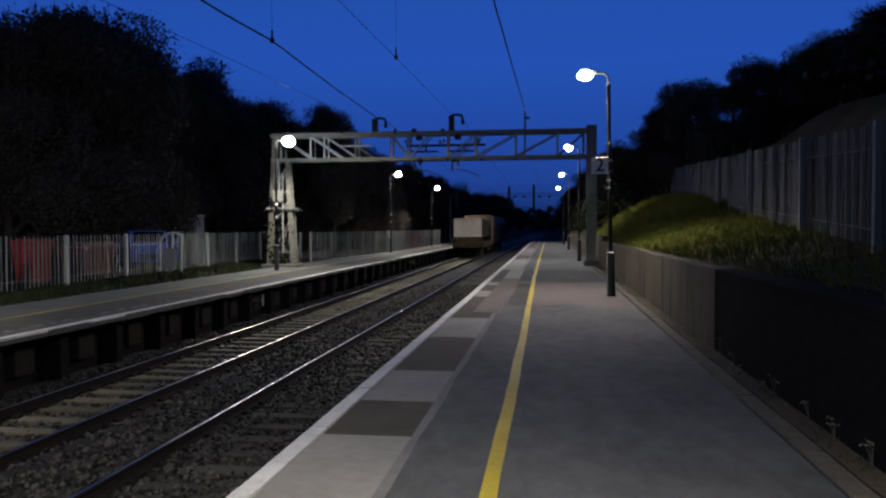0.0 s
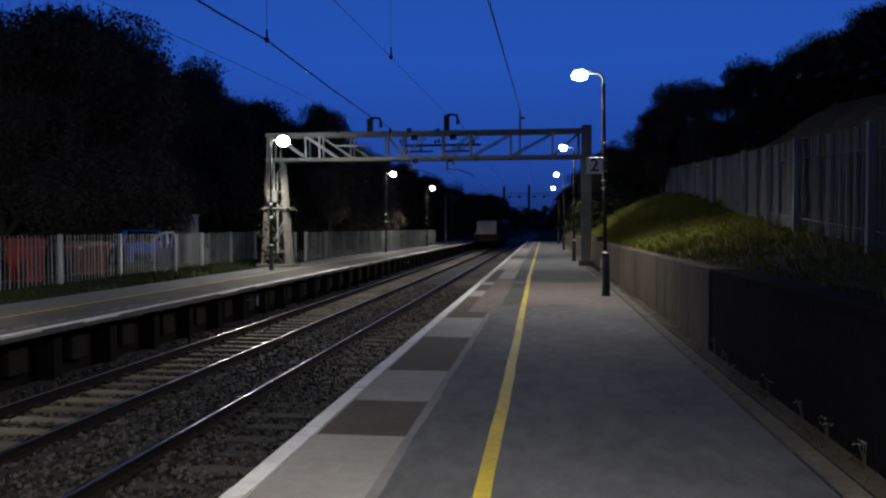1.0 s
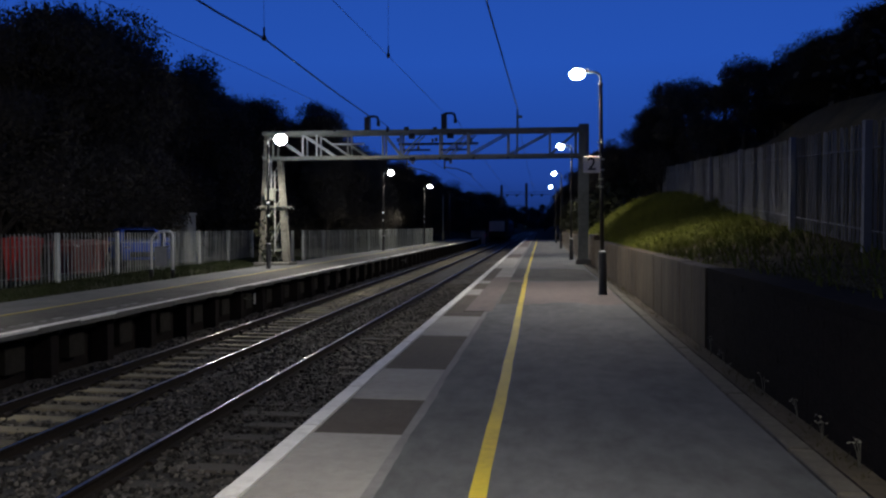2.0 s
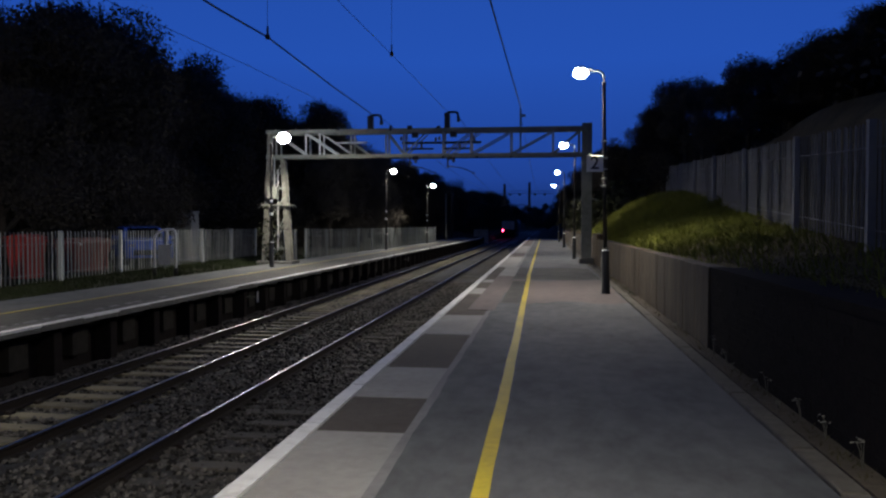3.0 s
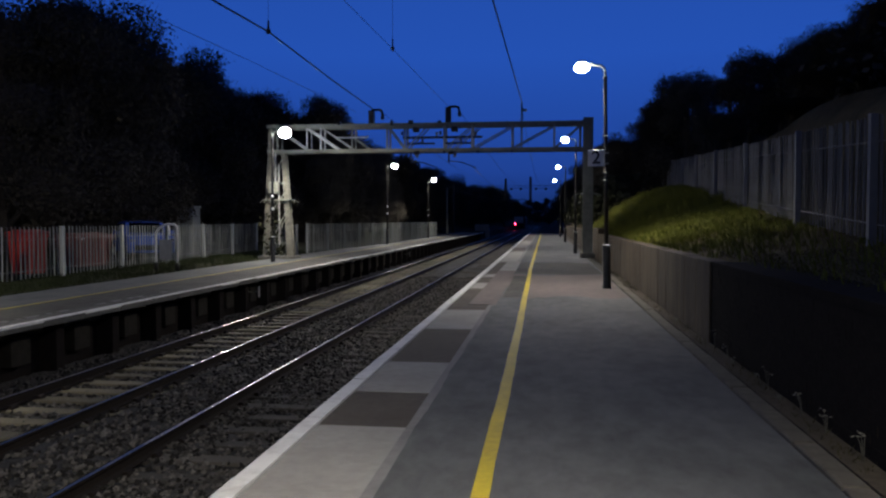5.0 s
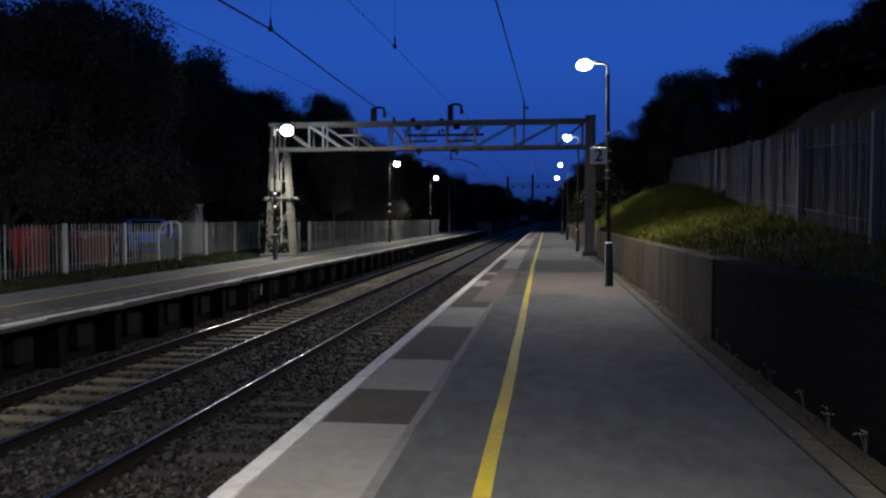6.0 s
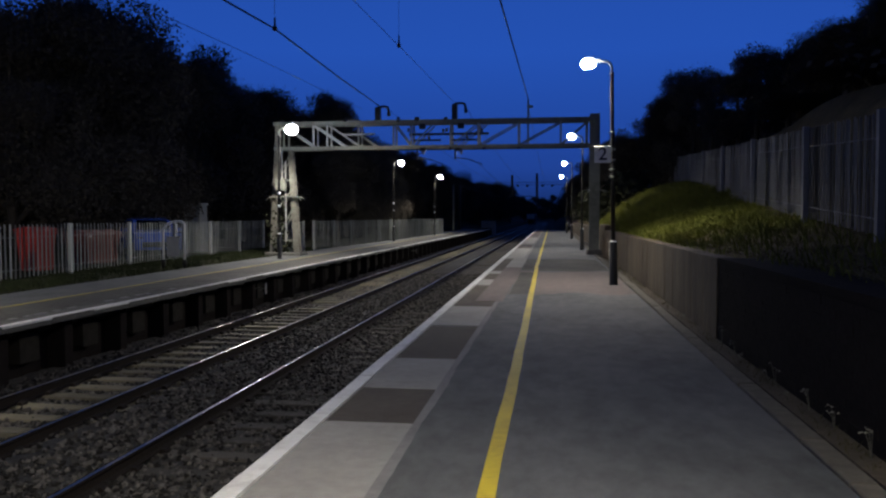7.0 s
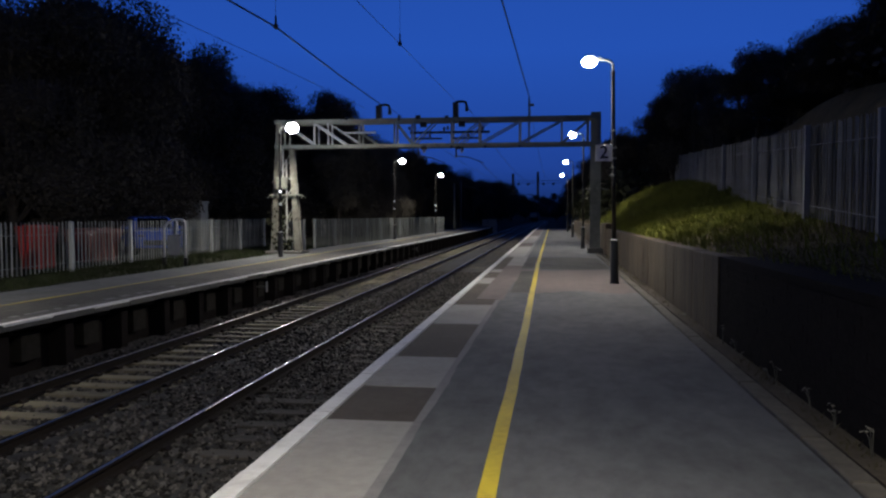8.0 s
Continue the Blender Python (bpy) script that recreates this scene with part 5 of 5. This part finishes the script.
def build_far_side():
    z = LEFT_Z - 0.06
    bin_unit("wheeled_bin", pose(-15.25, 21.75, z, 0, 0, 80), RED_BIN, "tall red wheeled bin behind the palisade fence", 0.82, 0.75, 1.30)
    bin_unit("wheeled_bin", pose(-15.75, 25.45, z, 0, 0, 82), BROWN_BIN, "wide faded brown-red bin behind the fence", 1.75, 0.95, 1.15)
    # a glint on the brown bin, made as a small white plate
    lb = thing("bin_label", pose(-15.24, 24.55, z + 1.06, 0, 0, 82), "small white patch painted as a glint on the brown bin", "label")
    bm = bmesh.new()
    box(bm, -0.07, 0.07, -0.012, 0.004, -0.03, 0.03)
    bevel(bm, 0.003)
    part("glint_patch", bm, WHITE, lb)
    build_car()
    p = thing("pillar", pose(-17.0, 36.2, z), "square grey rendered pillar behind the fence", "pillar")
    bm = bmesh.new()
    box(bm, -0.40, 0.40, -0.4, 0.4, -0.1, 2.28)
    bevel(bm, 0.02)
    part("shaft", bm, PILLAR, p)
    bm = bmesh.new()
    box(bm, -0.45, 0.45, -0.45, 0.45, 2.28, 2.38)
    bevel(bm, 0.02)
    part("cap", bm, PILLAR, p)
    h0 = thing("hoop_barrier", pose(-11.91, 24.5, LEFT_Z), "white painted tubular hoop barrier on the platform", "barrier")
    w, h = 0.74, 1.50
    bm = bmesh.new()
    tube(bm, [(0, 0, 0.0), (0, 0, h - 0.12), (-0.02, 0, h - 0.05), (-0.08, 0, h), (-0.30, 0, h + 0.01), (-0.45, 0, h - 0.02), (-0.58, 0, h - 0.09), (-0.68, 0, h - 0.19), (-w, 0, h - 0.32), (-w, 0, 0.0)], 0.036, 12)
    part("hoop", bm, WHITE, h0, "white tubular hoop")
    bm = bmesh.new()
    tube(bm, [(-0.33, 0, h - 0.02), (-0.28, 0, h - 0.12), (-0.26, 0, h - 0.36)], 0.026, 10)
    part("brace", bm, WHITE, h0, "short white brace")
    bm = bmesh.new()
    box(bm, -0.62, -0.20, 0.01, 0.03, 0.35, h - 0.50)
    bevel(bm, 0.006)
    part("infill_panel", bm, STEEL, h0, "pale grey infill panel")
    for px in (0, -w):
        bm = bmesh.new()
        lathe(bm, [(0.07, -0.02), (0.07, 0.24), (0.05, 0.26)], 14, (px, 0))
        part("sleeve", bm, BLACK, h0, "black base sleeve")
    # worn painted lettering on the coping, unreadable
    rng = random.Random(3)
    word = thing("painted_lettering", pose(0, 0, 0), "worn white painted lettering along the platform edge", "marking")
    y = 11.6
    while y < 17.4:
        l = rng.uniform(0.10, 0.34)
        if rng.random() < 0.8:
            bm = bmesh.new()
            box(bm, -8.68 + rng.uniform(-0.02, 0.02), -8.59 + rng.uniform(-0.03, 0.02), y, y + l, LEFT_Z - 0.002, LEFT_Z + 0.011)
            part("mark", bm, EDGING, word)
        y += l + rng.uniform(0.06, 0.30)
    for y in (21.9, 47.5):
        mk = thing("marker_plate", pose(EDGE_L - 0.03, y, LEFT_Z - 0.42), "small white marker plate on the platform face", "marker", "platform markers")
        bm = bmesh.new()
        box(bm, -0.01, 0.012, -0.07, 0.07, -0.16, 0.16)
        bevel(bm, 0.004)
        part("plate", bm, EDGING, mk)
        bm = bmesh.new()
        box(bm, -0.30, -0.011, -0.02, 0.02, -0.02, 0.02)
        part("bracket", bm, STEEL_OLD, mk)
    m = thing("steel_post", pose(-10.9, 88, LEFT_Z), "bare grey steel post on the far platform", "post")
    bm = bmesh.new()
    lathe(bm, [(0.11, -0.02), (0.11, 0.9), (0.075, 0.95), (0.065, 5.1)], 14)
    part("column", bm, STEEL_OLD, m)
    bm = bmesh.new()
    lathe(bm, [(0.08, 5.1), (0.09, 5.12), (0.09, 5.18), (0.03, 5.24)], 14)
    part("cap", bm, STEEL_OLD, m)
    cab = thing("relay_cabinet", pose(-9.4, 119, -1.18), "grey lineside equipment cabinet beyond the platform end", "cabinet")
    bm = bmesh.new()
    box(bm, -1.05, 1.05, -0.4, 0.4, 0.1, 2.05)
    bevel(bm, 0.02)
    body = part("body", bm, STEEL, cab)
    for x0 in (-1.0, 0.03):
        bm = bmesh.new()
        box(bm, x0, x0 + 0.97, -0.425, -0.402, 0.18, 1.98)
        bevel(bm, 0.008)
        part("door", bm, STEEL, body)
    bm = bmesh.new()
    box(bm, -1.12, 1.12, -0.48, 0.46, 2.052, 2.12)
    bevel(bm, 0.015)
    part("roof", bm, STEEL_OLD, cab)
    bm = bmesh.new()
    box(bm, -1.15, 1.15, -0.5, 0.5, -0.05, 0.098)
    part("plinth", bm, COPING, cab)
    s = thing("signal", pose(-8.6, 428, -1.1), "distant railway signal showing a green light", "signal")
    bm = bmesh.new()
    tube(bm, [(0, 0, 0), (0, 0, 3.4)], 0.09, 8)
    part("post", bm, STEEL_OLD, s)
    bm = bmesh.new()
    box(bm, -0.35, 0.35, 0.12, 0.3, 1.2, 3.4)
    part("head", bm, BLACK, s)
    bm = bmesh.new()
    tube(bm, [(0, 0.02, 2.05), (0, 0.11, 2.05)], 0.12, 14)
    part("lens", bm, SIGNAL_GREEN, s, "glowing green lens")


# ------------------------------------------------------------------ train
def build_train():
    t = thing("freight_train", pose(-6.66, 65.2, RAIL_TOP), "freight train with a cream box wagon at its tail", "train")
    bm = bmesh.new()
    box(bm, -1.25, 1.25, 0.15, 12.6, 0.95, 1.22)
    for s in (-1, 1):
        box(bm, s * 1.22 - 0.05, s * 1.22 + 0.05, 0.15, 12.6, 0.80, 1.30)
    part("underframe", bm, WAGON_DIRT, t, "dirty brown wagon frame")
    bm = bmesh.new()
    box(bm, -1.25, 1.25, 0.0, 0.16, 0.78, 1.68)
    bevel(bm, 0.02)
    part("headstock", bm, WAGON_DIRT, t, "dirty brown end beam")
    bm = bmesh.new()
    prism(bm, [(-1.15, 1.70), (1.15, 1.70), (1.15, 3.15), (1.02, 3.24), (-1.02, 3.24), (-1.15, 3.15)], "y", 0.25, 8.6)
    bevel(bm, 0.03)
    part("cover", bm, WAGON_SIDE, t, "dark box body")
    bm = bmesh.new()
    prism(bm, [(-1.16, 1.71), (1.16, 1.71), (1.16, 3.14), (1.03, 3.25), (-1.03, 3.25), (-1.16, 3.14)], "y", 0.17, 0.24)
    bevel(bm, 0.012)
    part("end_panel", bm, CREAM, t, "plain cream end panel")
    for i in range(5):
        bm = bmesh.new()
        box(bm, 1.14, 1.19, 1.2 + i * 1.5, 1.3 + i * 1.5, 1.72, 3.12)
        part("rib", bm, WAGON_SIDE, t)
    bm = bmesh.new()
    box(bm, -1.25, 1.30, 9.0, 12.4, 1.2, 3.62)
    bevel(bm, 0.06, 2)
    part("end_cabin", bm, BUFF, t, "taller buff end cabin")
    for s in (-1, 1):
        bm = bmesh.new()
        lathe(bm, [(0.08, 0.0), (0.08, 0.42), (0.22, 0.44), (0.23, 0.50), (0.20, 0.53)], 16)
        for v in bm.verts:
            v.co = Vector((v.co.x + s * 0.87, -v.co.z + 0.02, v.co.y + 1.06))
        part("buffer", bm, WAGON_DIRT, t, "round steel buffer")
    bm = bmesh.new()
    tube(bm, [(0, 0.0, 1.05), (0, -0.15, 1.0), (0.02, -0.2, 0.7)], 0.05, 8)
    part("coupling", bm, RAIL_RUST, t)
    for yy in (1.5, 3.3, 9.4, 11.2, 15.5, 18.0, 20.5, 28.5, 31.0, 33.5):
        bm = bmesh.new()
        for s in (-1, 1):
            tube(bm, [(s * 0.68, yy, 0.46), (s * 0.81, yy, 0.46)], 0.46, 18)
        tube(bm, [(-0.7, yy, 0.46), (0.7, yy, 0.46)], 0.08, 8)
        part("wheelset", bm, RAIL_RUST, t)
    for y0 in (0.7, 8.6):
        for s in (-1, 1):
            bm = bmesh.new()
            box(bm, s * 0.95 - 0.06, s * 0.95 + 0.06, y0, y0 + 3.4, 0.38, 0.72)
            bevel(bm, 0.03)
            part("bogie_frame", bm, WAGON_DIRT, t)
    bm = bmesh.new()
    prism(bm, [(-1.32, 0.9), (1.32, 0.9), (1.34, 2.9), (1.10, 3.55), (0.6, 3.75), (-0.6, 3.75), (-1.10, 3.55), (-1.34, 2.9)], "y", 13.4, 34.5)
    bevel(bm, 0.04)
    part("locomotive", bm, LOCO_BLUE, t, "dark blue locomotive body")
    bm = bmesh.new()
    # lamp turning on its bracket; the hood is added to hide the deep lens between flashes
    seg = 18
    outer = [bm.verts.new((0.21 * math.cos(2 * math.pi * k / seg), -0.20, 0.21 * math.sin(2 * math.pi * k / seg))) for k in range(seg)]
    inner = [bm.verts.new((0.19 * math.cos(2 * math.pi * k / seg), -0.20, 0.19 * math.sin(2 * math.pi * k / seg))) for k in range(seg)]
    deep = [bm.verts.new((0.19 * math.cos(2 * math.pi * k / seg), 0.02, 0.19 * math.sin(2 * math.pi * k / seg))) for k in range(seg)]
    back = [bm.verts.new((0.21 * math.cos(2 * math.pi * k / seg), 0.06, 0.21 * math.sin(2 * math.pi * k / seg))) for k in range(seg)]
    for k in range(seg):
        j = (k + 1) % seg
        bm.faces.new((outer[k], inner[k], inner[j], outer[j]))
        bm.faces.new((inner[k], deep[k], deep[j], inner[j]))
        bm.faces.new((back[k], outer[k], outer[j], back[j]))
    bm.faces.new(back)
    lamp = part("tail_lamp", bm, BLACK, t, "hooded red tail lamp")
    lamp.matrix_basis = pose(-0.92, -0.32, 1.50)
    bm = bmesh.new()
    # lens made oversized to stand for the red glare
    vs = [bm.verts.new((0.185 * math.cos(2 * math.pi * k / seg), 0.012, 0.185 * math.sin(2 * math.pi * k / seg))) for k in range(seg)]
    ws = [bm.verts.new((0.15 * math.cos(2 * math.pi * k / seg), -0.02, 0.15 * math.sin(2 * math.pi * k / seg))) for k in range(seg)]
    for k in range(seg):
        j = (k + 1) % seg
        bm.faces.new((vs[k], vs[j], ws[j], ws[k]))
    bm.faces.new(ws)
    bm.faces.new(list(reversed(vs)))
    bmesh.ops.recalc_face_normals(bm, faces=bm.faces)
    part("lens", bm, TAIL_RED, lamp, "glowing red lens")
    bm = bmesh.new()
    bar(bm, (-0.92, -0.32, 1.28), (-0.92, 0.05, 1.20), 0.05, 0.05)
    part("lamp_bracket", bm, WAGON_DIRT, t)
    return t, lamp


build_sign()
build_far_side()
build_weeds()
build_grass()
build_trees()
TRAIN, TAIL_LAMP = build_train()
build_fences()


def motions():
    """The train runs off down the far track; its tail lamp swings round, in place of blinking, about twice a second."""
    walk(TRAIN, [(t, pose(-6.66, y, RAIL_TOP)) for t, y in ((0.0, 65.2), (0.6, 81.6), (1.8, 114.6), (3.0, 147.8), (4.5, 188.2), (6.9, 251.8), (8.0, 281.0))])
    # between flashes the lens faces aside, at each flash it swings to face the rear
    rows = [(0.0, 88.0)]
    for k in range(16):
        n = round((0.60 + k * 0.4843) * FPS)
        rows += [((n - 2) / FPS, 88.0), ((n - 1) / FPS, 0.0), ((n + 1) / FPS, 0.0), ((n + 2) / FPS, 88.0)]
    rows.append((8.0, 88.0))
    rows = [(t, pose(-0.92, -0.32, 1.50, 0, 0, -a)) for t, a in rows]
    walk(TAIL_LAMP, rows)


motions()
